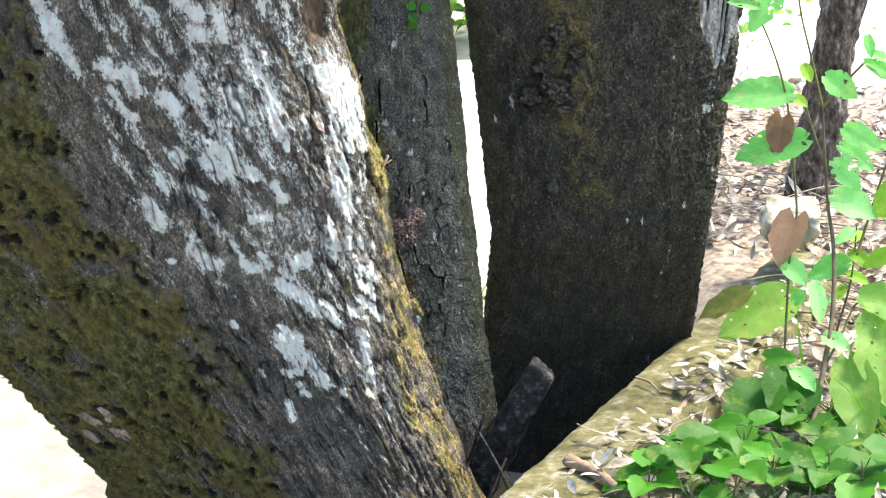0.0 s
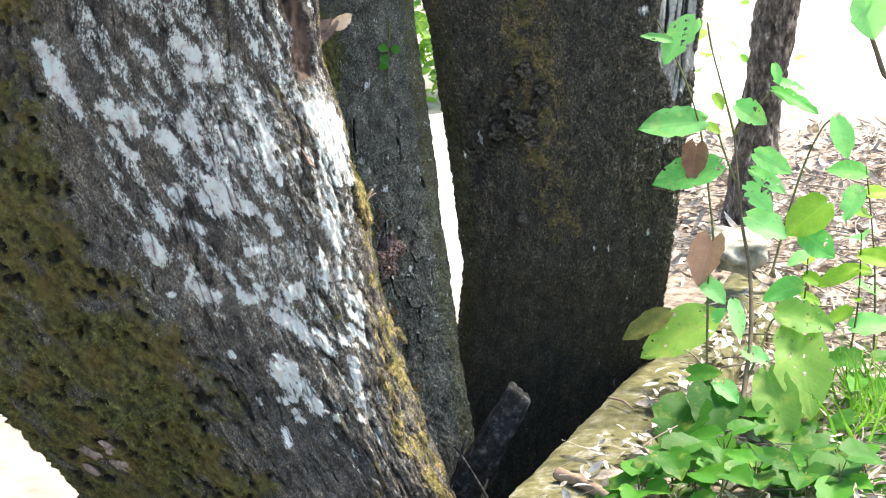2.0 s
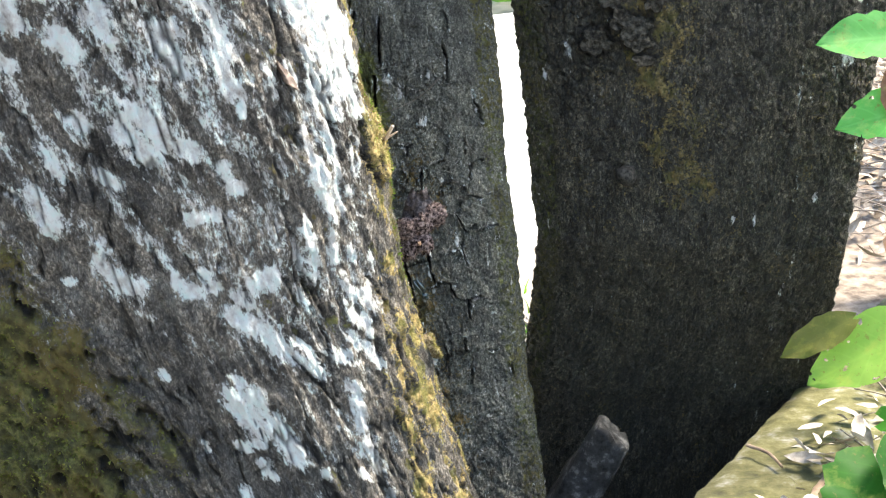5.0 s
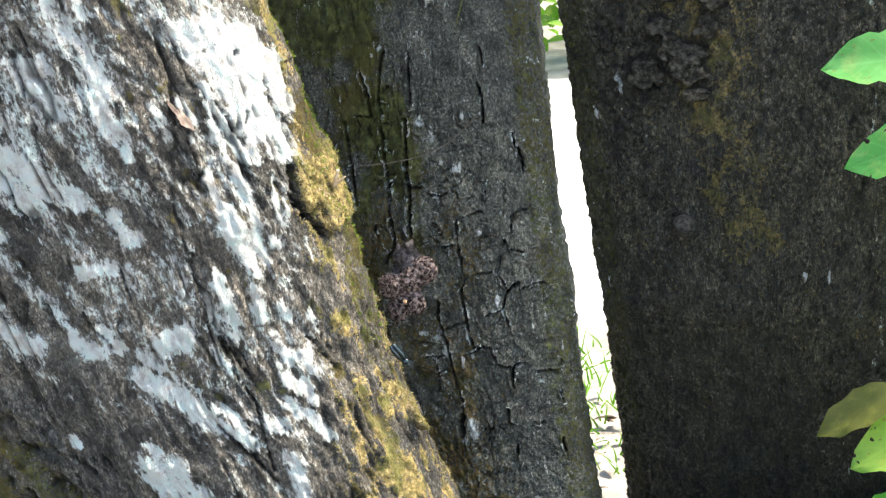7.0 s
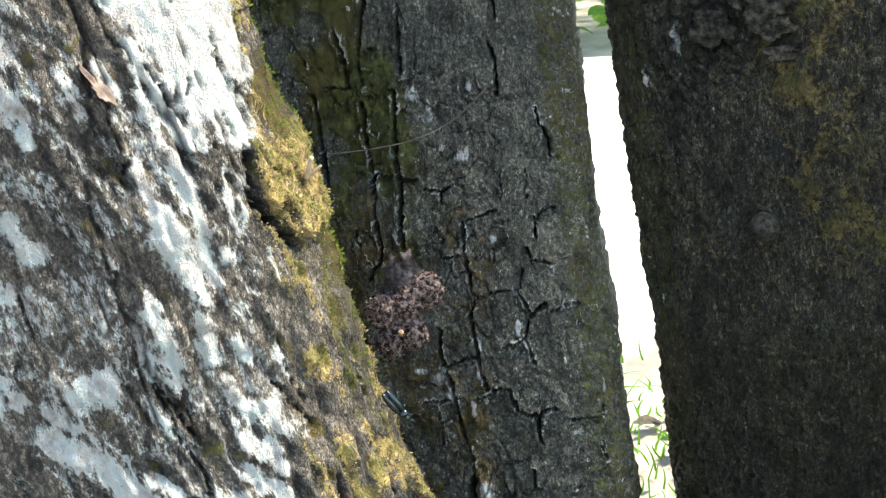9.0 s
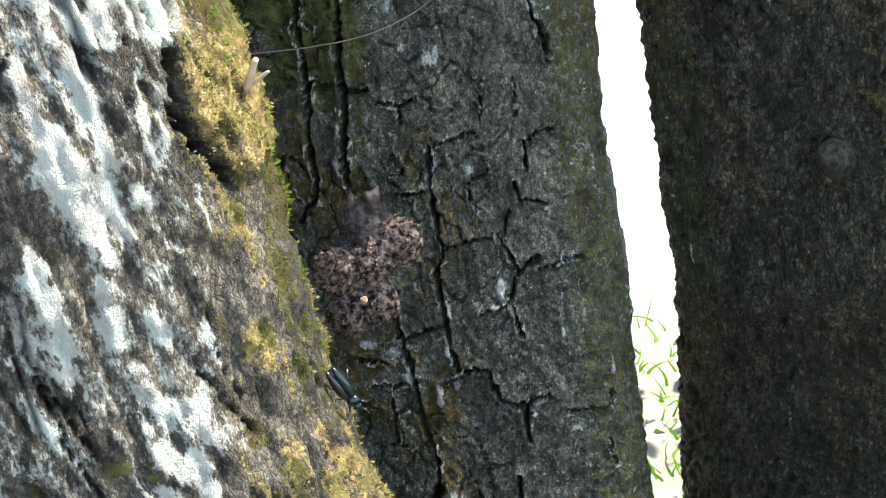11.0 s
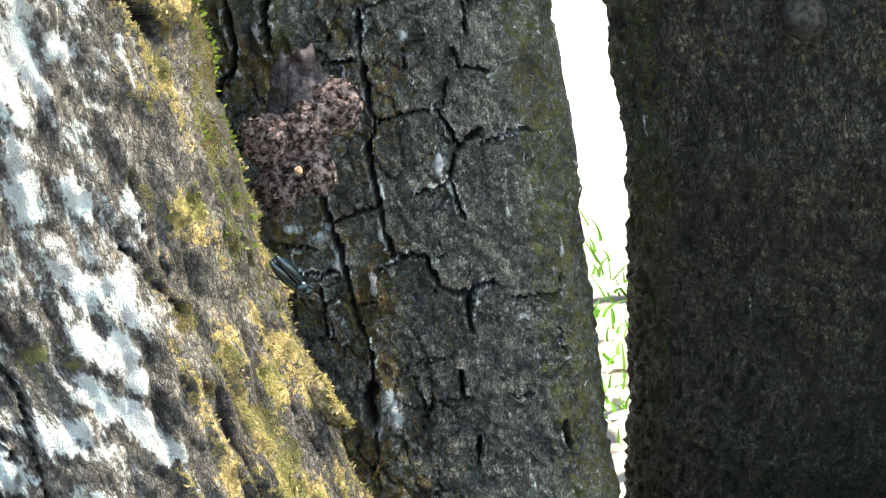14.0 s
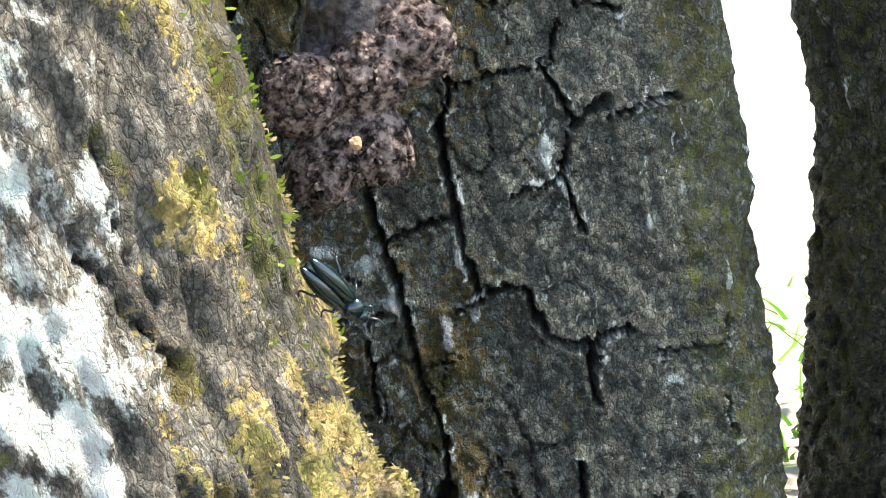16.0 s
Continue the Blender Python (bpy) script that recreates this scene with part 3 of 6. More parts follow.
CRUST_C = [(0.1573, 0.4275, 0.1619, 0.4158, 0.0046, 1), (0.0557, 0.4249, 0.0582, 0.4248, 0.0031, 1), (0.1931, 0.4114, 0.2103, 0.4170, 0.0062, 1), (0.1778, 0.4053, 0.1835, 0.3961, 0.0046, 1), (0.1733, 0.3892, 0.1837, 0.3764, 0.0072, 1), (0.1898, 0.3783, 0.2064, 0.3471, 0.0083, 1), (0.2076, 0.3497, 0.2242, 0.3322, 0.0052, 1), (0.1535, 0.3382, 0.1512, 0.3271, 0.0042, 1), (0.1461, 0.3220, 0.1483, 0.3017, 0.0089, 1), (0.1594, 0.3203, 0.1557, 0.2920, 0.0084, 1), (0.1690, 0.2959, 0.1756, 0.2687, 0.0089, 1), (0.1335, 0.2805, 0.1484, 0.2815, 0.0042, 1), (0.1469, 0.2643, 0.1477, 0.2525, 0.0042, 1), (0.1941, 0.2538, 0.1934, 0.2481, 0.0032, 1), (0.1198, 0.2443, 0.1161, 0.2272, 0.0042, 1), (0.0982, 0.3469, 0.0990, 0.3440, 0.0031, 1)]
CRUST_D = [(0.1050, 0.2864, 0.1047, 0.2807, 0.0026, 1), (0.2460, 0.3158, 0.2419, 0.2818, 0.0048, 1), (0.2438, 0.2696, 0.2441, 0.2460, 0.0053, 1), (0.2257, 0.2444, 0.2280, 0.2409, 0.0032, 1), (0.2427, 0.2225, 0.2442, 0.2042, 0.0043, 0.8), (0.2031, 0.6422, 0.2100, 0.6151, 0.0045, 0.65), (0.1357, 0.6149, 0.1426, 0.5961, 0.0060, 0.65), (0.1303, 0.5760, 0.1367, 0.5543, 0.0050, 0.65), (0.1215, 0.6957, 0.1278, 0.6698, 0.0059, 0.6), (0.1532, 0.4417, 0.1682, 0.4289, 0.0051, 0.65), (0.0256, 0.4040, 0.0374, 0.3953, 0.0041, 0.55), (0.2340, 0.4378, 0.2346, 0.4154, 0.0042, 0.8), (0.2888, 0.6271, 0.2985, 0.6035, 0.0090, 1), (0.3069, 0.6217, 0.3109, 0.5906, 0.0145, 1), (0.3318, 0.6162, 0.3346, 0.5884, 0.0117, 1), (0.3076, 0.5914, 0.3157, 0.5589, 0.0129, 1)]
CRUST_E = [(0.3489, 0.5952, 0.3437, 0.5656, 0.0079, 1), (0.3222, 0.5642, 0.3246, 0.5361, 0.0098, 1), (0.2901, 0.5750, 0.2907, 0.5512, 0.0032, 1), (0.2859, 0.5893, 0.2858, 0.5725, 0.0039, 1), (0.2945, 0.5605, 0.2947, 0.5332, 0.0039, 1), (0.2821, 0.5632, 0.2819, 0.5463, 0.0029, 1), (0.3036, 0.5448, 0.3027, 0.5313, 0.0029, 1), (0.2821, 0.6235, 0.2842, 0.6098, 0.0032, 1), (0.2655, 0.5310, 0.2642, 0.5091, 0.0029, 1), (0.2857, 0.5284, 0.2850, 0.5115, 0.0039, 1), (0.2834, 0.5118, 0.2848, 0.4874, 0.0039, 1), (0.2673, 0.5050, 0.2709, 0.4905, 0.0045, 1), (0.2649, 0.4918, 0.2713, 0.4662, 0.0058, 1), (0.2812, 0.4813, 0.2828, 0.4600, 0.0039, 1), (0.2713, 0.4662, 0.2733, 0.4518, 0.0045, 1), (0.2451, 0.4507, 0.2474, 0.4327, 0.0042, 1)]
CRUST_F = [(0.2470, 0.4363, 0.2457, 0.4084, 0.0046, 1), (0.2671, 0.4427, 0.2679, 0.4196, 0.0036, 1), (0.3097, 0.5227, 0.3029, 0.4968, 0.0026, 0.8), (0.3013, 0.4972, 0.3046, 0.4825, 0.0023, 0.8), (0.2834, 0.4247, 0.2861, 0.4170, 0.0030, 1), (0.2453, 0.4611, 0.2477, 0.4537, 0.0026, 1), (0.2935, 0.4766, 0.2963, 0.4689, 0.0026, 1), (0.3172, 0.4685, 0.3163, 0.4547, 0.0020, 0.7), (0.3155, 0.5108, 0.3085, 0.4884, 0.0020, 0.75), (0.3025, 0.4161, 0.3031, 0.4016, 0.0030, 0.75), (0.2713, 0.3993, 0.2765, 0.3838, 0.0026, 1), (0.2854, 0.3886, 0.2927, 0.3723, 0.0053, 0.85), (0.2688, 0.3767, 0.2736, 0.3666, 0.0040, 1), (0.2816, 0.3681, 0.2815, 0.3538, 0.0030, 1), (0.2656, 0.3578, 0.2670, 0.3467, 0.0033, 1), (0.2432, 0.3412, 0.2542, 0.3425, 0.0046, 1)]
CRUST_G = [(0.2733, 0.3451, 0.2796, 0.3290, 0.0040, 1), (0.2264, 0.4049, 0.2330, 0.3860, 0.0033, 0.8), (0.2471, 0.5833, 0.2496, 0.5695, 0.0032, 0.75), (0.2658, 0.5833, 0.2713, 0.5671, 0.0026, 1), (0.2187, 0.3565, 0.2228, 0.3415, 0.0040, 1), (0.0010, 0.7127, 0.0118, 0.6771, 0.0088, 1), (0.0118, 0.6771, 0.0210, 0.6511, 0.0063, 1), (-0.0107, 0.7319, -0.0039, 0.7223, 0.0050, 1), (0.1432, 0.7267, 0.1568, 0.7130, 0.0075, 1), (0.1758, 0.7182, 0.1820, 0.7014, 0.0050, 1), (0.1011, 0.7252, 0.1141, 0.7086, 0.0063, 0.7), (0.2324, 0.7193, 0.2355, 0.7058, 0.0038, 1), (0.2579, 0.7160, 0.2645, 0.6986, 0.0038, 0.7)]
MOSS_LINE = [(-0.0621, 0.5091), (-0.0323, 0.4703), (-0.0179, 0.4092), (0.0301, 0.3415), (0.0346, 0.2708), (0.0145, 0.184)]
GOLD_LINE = [(0.3607, 0.6083), (0.3536, 0.5803), (0.3401, 0.5389), (0.3208, 0.5094), (0.3353, 0.4632), (0.3261, 0.4125), (0.3213, 0.378), (0.3065, 0.3283), (0.2956, 0.3165), (0.2748, 0.2075)]
FLAKE = [(0.3442, 0.4958, 0.0105, 0.0235)]
CHIPS = [(0.2636, 0.5719, 0.0045, 0.011), (-0.1698, 0.21, 0.013, 0.009), (-0.1335, 0.2206, 0.012, 0.01), (-0.1374, 0.1984, 0.015, 0.009), (-0.1976, 0.1844, 0.011, 0.008), (0.3603, 0.3151, 0.0085, 0.0125)]
BARE_LINE = [(0.2791, 0.7842), (0.2893, 0.7574), (0.3012, 0.7226), (0.3026, 0.7079)]
LEFT_CRACKS = [
    (0.0016, [(0.2898, 0.5784), (0.2929, 0.5693), (0.2957, 0.5551), (0.2996, 0.5440)]),
    (0.0012, [(0.3115, 0.5667), (0.3058, 0.5579), (0.3085, 0.5556)]),
    (0.0012, [(0.3212, 0.5456), (0.3240, 0.5311)]),
    (0.0016, [(0.2650, 0.5649), (0.2623, 0.5537), (0.2617, 0.5368)]),
    (0.0014, [(0.2647, 0.5328), (0.2544, 0.5195)]),
    (0.0014, [(0.2334, 0.4248), (0.2338, 0.4072), (0.2361, 0.3855)]),
    (0.0012, [(0.2278, 0.3478), (0.2274, 0.3371)]),
    (0.0020, [(0.3358, 0.5864), (0.3330, 0.5683)]),
    (0.0012, [(0.2939, 0.4078), (0.3002, 0.3881), (0.3099, 0.3707)]),
    (0.0020, [(0.3520, 0.4039), (0.3517, 0.3857), (0.3551, 0.3735)]),
    (0.0012, [(0.1469, 0.4431), (0.1511, 0.4287), (0.1582, 0.4140)]),
    (0.0020, [(0.3445, 0.3280), (0.3451, 0.3152), (0.3489, 0.2983)]),
    (0.0012, [(0.2367, 0.4072), (0.2407, 0.3903), (0.2447, 0.3825)]),
    (0.0012, [(0.2336, 0.3874), (0.2417, 0.3629), (0.2291, 0.3080)]),
    (0.0022, [(0.2064, 0.3471), (0.2193, 0.3216), (0.2283, 0.3012)]),
    (0.0012, [(0.3607, 0.5901), (0.3564, 0.5727), (0.3456, 0.5513)]),
    (0.0008, [(0.3034, 0.4100), (0.3081, 0.3921), (0.3097, 0.3845)])]
FLAKE_EDGE = [(0.3262, 0.5201), (0.3214, 0.5058), (0.3204, 0.4928), (0.3257, 0.4819), (0.3312, 0.4729), (0.3371, 0.4662)]
HOLES = [(0.2956, 0.6128), (0.3192, 0.6070), (0.3089, 0.5288)]
CRACKS_HIGH = [
    (0.0022, [(-0.0058, 0.5361), (-0.0034, 0.5217), (-0.0015, 0.5019)]),
    (0.0022, [(0.0156, 0.5517), (0.0110, 0.5357), (0.0073, 0.5179), (0.0078, 0.5017)]),
    (0.0013, [(0.0110, 0.5214), (0.0203, 0.5247)]),
    (0.0022, [(0.0361, 0.5455), (0.0340, 0.5278), (0.0328, 0.5100)]),
    (0.0025, [(-0.0251, 0.4967), (-0.0249, 0.4786), (-0.0246, 0.4569), (-0.0241, 0.4352)]),
    (0.0025, [(0.0063, 0.4928), (0.0049, 0.4749), (0.0065, 0.4605), (0.0054, 0.4390), (0.0035, 0.4174)]),
    (0.0025, [(0.0272, 0.4995), (0.0253, 0.4781), (0.0219, 0.4567), (0.0228, 0.4477)]),
    (0.0016, [(0.0874, 0.5230), (0.0912, 0.5139), (0.0891, 0.4946)]),
    (0.0016, [(0.1101, 0.4856), (0.1107, 0.4767), (0.1157, 0.4655), (0.1151, 0.4567)]),
    (0.0013, [(0.0940, 0.5508), (0.0940, 0.5384)]),
    (0.0013, [(-0.0158, 0.5020), (-0.0004, 0.5008)]),
    (0.0009, [(0.0236, 0.4477), (0.0354, 0.4486)])]
CRACKS_UPPER = [
    (0.0022, [(0.0074, 0.4580), (0.0059, 0.4431), (0.0046, 0.4258), (0.0045, 0.4158), (0.0061, 0.4083), (0.0034, 0.3996), (-0.0034, 0.3946), (-0.0052, 0.3883)]),
    (0.0027, [(0.0233, 0.4578), (0.0231, 0.4455), (0.0214, 0.4306), (0.0193, 0.4158), (0.0199, 0.4071)]),
    (0.0010, [(0.0064, 0.4518), (0.0222, 0.4504)]),
    (0.0010, [(0.0238, 0.4467), (0.0345, 0.4482)]),
    (0.0010, [(0.0377, 0.4427), (0.0479, 0.4412), (0.0561, 0.4447)]),
    (0.0010, [(0.0479, 0.4412), (0.0473, 0.4338)]),
    (0.0010, [(0.0410, 0.4204), (0.0448, 0.4191), (0.0454, 0.4104)]),
    (0.0012, [(0.0410, 0.4019), (0.0544, 0.4040)]),
    (0.0010, [(0.0595, 0.4224), (0.0676, 0.4258), (0.0795, 0.4284)]),
    (0.0007, [(0.0744, 0.3996), (0.0746, 0.4070), (0.0770, 0.4093), (0.0837, 0.4119)])]
CRACKS_MAIN = [
    (0.0017, [(0.0590, 0.4224), (0.0573, 0.4101), (0.0578, 0.3953), (0.0587, 0.3829), (0.0599, 0.3779), (0.0546, 0.3681), (0.0559, 0.3581), (0.0567, 0.3457), (0.0579, 0.3357), (0.0596, 0.3257)]),
    (0.0015, [(0.0596, 0.3257), (0.0656, 0.3255), (0.0722, 0.3265), (0.0749, 0.3177), (0.0792, 0.3113), (0.0865, 0.3084), (0.0910, 0.3124), (0.1002, 0.3137)]),
    (0.0024, [(0.0874, 0.3091), (0.0893, 0.3095), (0.0875, 0.3021), (0.0872, 0.2946)]),
    (0.0022, [(0.0829, 0.3103), (0.0902, 0.3104), (0.0941, 0.3126)]),
    (0.0012, [(0.0599, 0.3779), (0.0667, 0.3806), (0.0850, 0.3830)]),
    (0.0015, [(0.0847, 0.3842), (0.0880, 0.3766), (0.0910, 0.3702), (0.0918, 0.3664)])]
CRACKS_SIDE = [
    (0.0022, [(0.0918, 0.3664), (0.0962, 0.3706), (0.1017, 0.3731)]),
    (0.0010, [(0.1011, 0.3682), (0.1118, 0.3709), (0.1199, 0.3724)]),
    (0.0012, [(0.0902, 0.3641), (0.0869, 0.3544), (0.0889, 0.3443), (0.0900, 0.3393)]),
    (0.0010, [(0.0729, 0.3501), (0.0862, 0.3532)]),
    (0.0012, [(0.0944, 0.4058), (0.0960, 0.3983), (0.0998, 0.3980), (0.1072, 0.3961)]),
    (0.0010, [(0.0903, 0.3938), (0.0877, 0.3840)]),
    (0.0010, [(0.1008, 0.4221), (0.1059, 0.4258), (0.1139, 0.4275)]),
    (0.0010, [(0.1009, 0.4226), (0.1001, 0.4103)]),
    (0.0007, [(0.0850, 0.4507), (0.0827, 0.4336)]),
    (0.0007, [(0.1001, 0.4496), (0.0980, 0.4338)])]
CRACKS_LOWER = [
    (0.0022, [(0.0352, 0.3610), (0.0333, 0.3510), (0.0350, 0.3410), (0.0375, 0.3310), (0.0397, 0.3185), (0.0405, 0.3060), (0.0421, 0.2985)]),
    (0.0010, [(0.0347, 0.3385), (0.0472, 0.3434), (0.0566, 0.3444)]),
    (0.0010, [(0.0093, 0.3309), (0.0171, 0.3285), (0.0306, 0.3290)]),
    (0.0010, [(0.0183, 0.3184), (0.0372, 0.3198)]),
    (0.0012, [(0.0291, 0.3185), (0.0274, 0.3035), (0.0275, 0.2934), (0.0330, 0.2909)]),
    (0.0010, [(0.0530, 0.3196), (0.0656, 0.3255)]),
    (0.0010, [(0.0405, 0.3060), (0.0514, 0.3084)]),
    (0.0049, [(0.0439, 0.2746), (0.0409, 0.2683), (0.0414, 0.2608)]),
    (0.0015, [(0.0808, 0.2800), (0.0806, 0.2712), (0.0796, 0.2675)]),
    (0.0010, [(0.0659, 0.2630), (0.0691, 0.2667), (0.0848, 0.2678)])]
CRACKS_FOOT = [
    (0.0017, [(0.0852, 0.2522), (0.0824, 0.2423)]),
    (0.0017, [(0.1196, 0.2539), (0.1206, 0.2437)]),
    (0.0010, [(0.0992, 0.2688), (0.1014, 0.2661), (0.1095, 0.2678)]),
    (0.0012, [(0.1235, 0.2909), (0.1234, 0.2809)]),
    (0.0010, [(0.0593, 0.2807), (0.0621, 0.2731), (0.0643, 0.2605)]),
    (0.0010, [(0.0104, 0.3108), (0.0222, 0.3084)]),
    (0.0010, [(0.0416, 0.2583), (0.0427, 0.2482), (0.0386, 0.2394)]),
    (0.0010, [(0.1081, 0.3054), (0.1242, 0.3057), (0.1267, 0.3128)]),
    (0.0012, [(0.0421, 0.2985), (0.0456, 0.2859), (0.0439, 0.2746)])]
PALE_CHIPS = [(0.0829, 0.3608, 0.0018, 0.0050), (0.0497, 0.3146, 0.0020, 0.0075), (0.0577, 0.3195, 0.0015, 0.0025), (0.0355, 0.3223, 0.0030, 0.0020), (0.1132, 0.3715, 0.0050, 0.0012), (0.0810, 0.3527, 0.0040, 0.0010), (0.0313, 0.3335, 0.0030, 0.0020), (0.0511, 0.2658, 0.0040, 0.0110), (0.0631, 0.4614, 0.0045, 0.0050), (0.0471, 0.4863, 0.0030, 0.0070), (0.0731, 0.5010, 0.0020, 0.0050), (0.0385, 0.4973, 0.0050, 0.0040), (0.0748, 0.4124, 0.0020, 0.0030), (0.0182, 0.3360, 0.0040, 0.0020), (0.1281, 0.3225, 0.0012, 0.0050), (0.1079, 0.3415, 0.0010, 0.0030), (0.0594, 0.5910, 0.0060, 0.0060)]
FLECKS = [(0.1119, 0.3948, 0.0027, 0.0047), (0.0577, 0.3752, 0.0020, 0.0061), (0.0378, 0.3765, 0.0027, 0.0054), (0.0856, 0.6775, 0.0059, 0.0074), (-0.1289, 0.4945, 0.0018, 0.0051), (-0.1074, 0.5165, 0.0030, 0.0089), (-0.1369, 0.3634, 0.0010, 0.0055), (0.1240, 0.5155, 0.0067, 0.0067)]
SCABS = [(-0.0834, 0.5262, 0.0136, 0.0119), (-0.0510, 0.5408, 0.0145, 0.0102), (-0.0476, 0.5257, 0.0127, 0.0076), (-0.0282, 0.5812, 0.0093, 0.0076), (-0.0351, 0.5618, 0.0076, 0.0102), (-0.0622, 0.5440, 0.0085, 0.0102), (-0.0632, 0.5888, 0.0102, 0.0085), (-0.0467, 0.6029, 0.0102, 0.0085), (-0.0711, 0.5610, 0.0085, 0.0085), (-0.0434, 0.5120, 0.0085, 0.0051)]
GOLD_BAND = [(-0.0416, 0.6545), (-0.0346, 0.5825), (-0.0301, 0.4998), (-0.0167, 0.4301), (0.0032, 0.3798)]
BARE_STRIP = [(0.1265, 0.6403), (0.1273, 0.603), (0.1259, 0.5624), (0.1164, 0.5218)]


def line_at(Z, line):
    """The length round the bark of a line at the heights Z."""
    p = np.array(sorted((z, s) for s, z in line))
    return np.interp(Z, p[:, 0], p[:, 1])


def bark_plate(name, T, s, z, w, h, lift, curl, mat, parent, label="", seed=0, lean=0.0, shoots=0):
    """A thin ragged plate lying on a trunk, its rim lifted a little on one side."""
    rings, n = 9, 40
    rows = []
    for i in range(rings + 3):
        row = []
        for k in range(n):
            a = 2 * math.pi * k / n
            rim = 0.85 + 0.55 * noise.noise(Vector((math.cos(a) * 1.3 + seed, math.sin(a) * 1.3, seed * 0.7))) + 0.3 * noise.noise(Vector((math.cos(a) * 4, math.sin(a) * 4, seed)))
            f = min(i, rings) / rings * (1 if i <= rings else 0.97 - 0.3 * (i - rings - 1))
            ds, dz = f * rim * w * math.cos(a), f * rim * h * math.sin(a)
            up = lift * (0.75 + curl * f * f * math.cos(a - 3.6)) + 0.22 * lift * noise.noise(Vector((ds * 150, dz * 150, seed)))
            if i > rings:
                up = lift * (0.25 if i == rings + 1 else -0.8)
            row.append(tuple(T.place(s + ds - lean * dz, z + dz, up)))
        rows.append(row)
    me = grid_mesh(name, np.array(rows), closed=True)
    for key in ("moss", "gold", "lichen", "fissure_shade", "wood"):
        put_attribute(me, key, np.zeros((rings + 3) * n))
    ob = dress(name, me, mat, parent, label)
    if shoots:
        fuzz('moss', np.array(rows)[2:rings + 1], np.ones((rings - 1, n)), shoots, 0.002, MOSS_SHOOT, ob, seed, 'golden dry moss')
    return ob


def fuzz(name, P, weight, count, length, mat, parent, seed, label=""):
    """Fine upright moss shoots over a trunk's grid, where the weight is high."""
    rng = np.random.RandomState(seed)
    U, V = P[1:-1, 2:] - P[1:-1, :-2], P[2:, 1:-1] - P[:-2, 1:-1]
    N = np.cross(U, V)
    area = np.linalg.norm(N, axis=-1) + 1e-12
    W = weight[1:-1, 1:-1] * area
    W = np.where(area > np.median(area) * 12, 0, W).ravel()
    pick = rng.choice(len(W), count, p=W / W.sum())
    n = (N / area[..., None]).reshape(-1, 3)[pick]
    p = P[1:-1, 1:-1].reshape(-1, 3)[pick] + rng.normal(0, 0.0006, (count, 3)) - n * 0.0006
    way = n + rng.normal(0, 0.75, (count, 3)) + np.array([0, 0, 0.25])
    way /= np.linalg.norm(way, axis=1, keepdims=True)
    side = np.cross(way, rng.normal(0, 1, (count, 3)))
    side /= np.linalg.norm(side, axis=1, keepdims=True)
    L = (length * rng.uniform(0.5, 1.3, count))[:, None]
    w = L * 0.22
    verts = np.stack([p - side * w * 0.6, p + side * w * 0.6, p + way * L * 0.6 + side * w, p + way * L, p + way * L * 0.6 - side * w], 1).reshape(-1, 3)
    faces = (np.arange(count)[:, None] * 5 + np.arange(5)[None]).tolist()
    me = bpy.data.meshes.new(name)
    me.from_pydata(verts.tolist(), [], faces)
    me.update()
    return tagged(dress(name, me, mat, parent, label), kind="stuff")


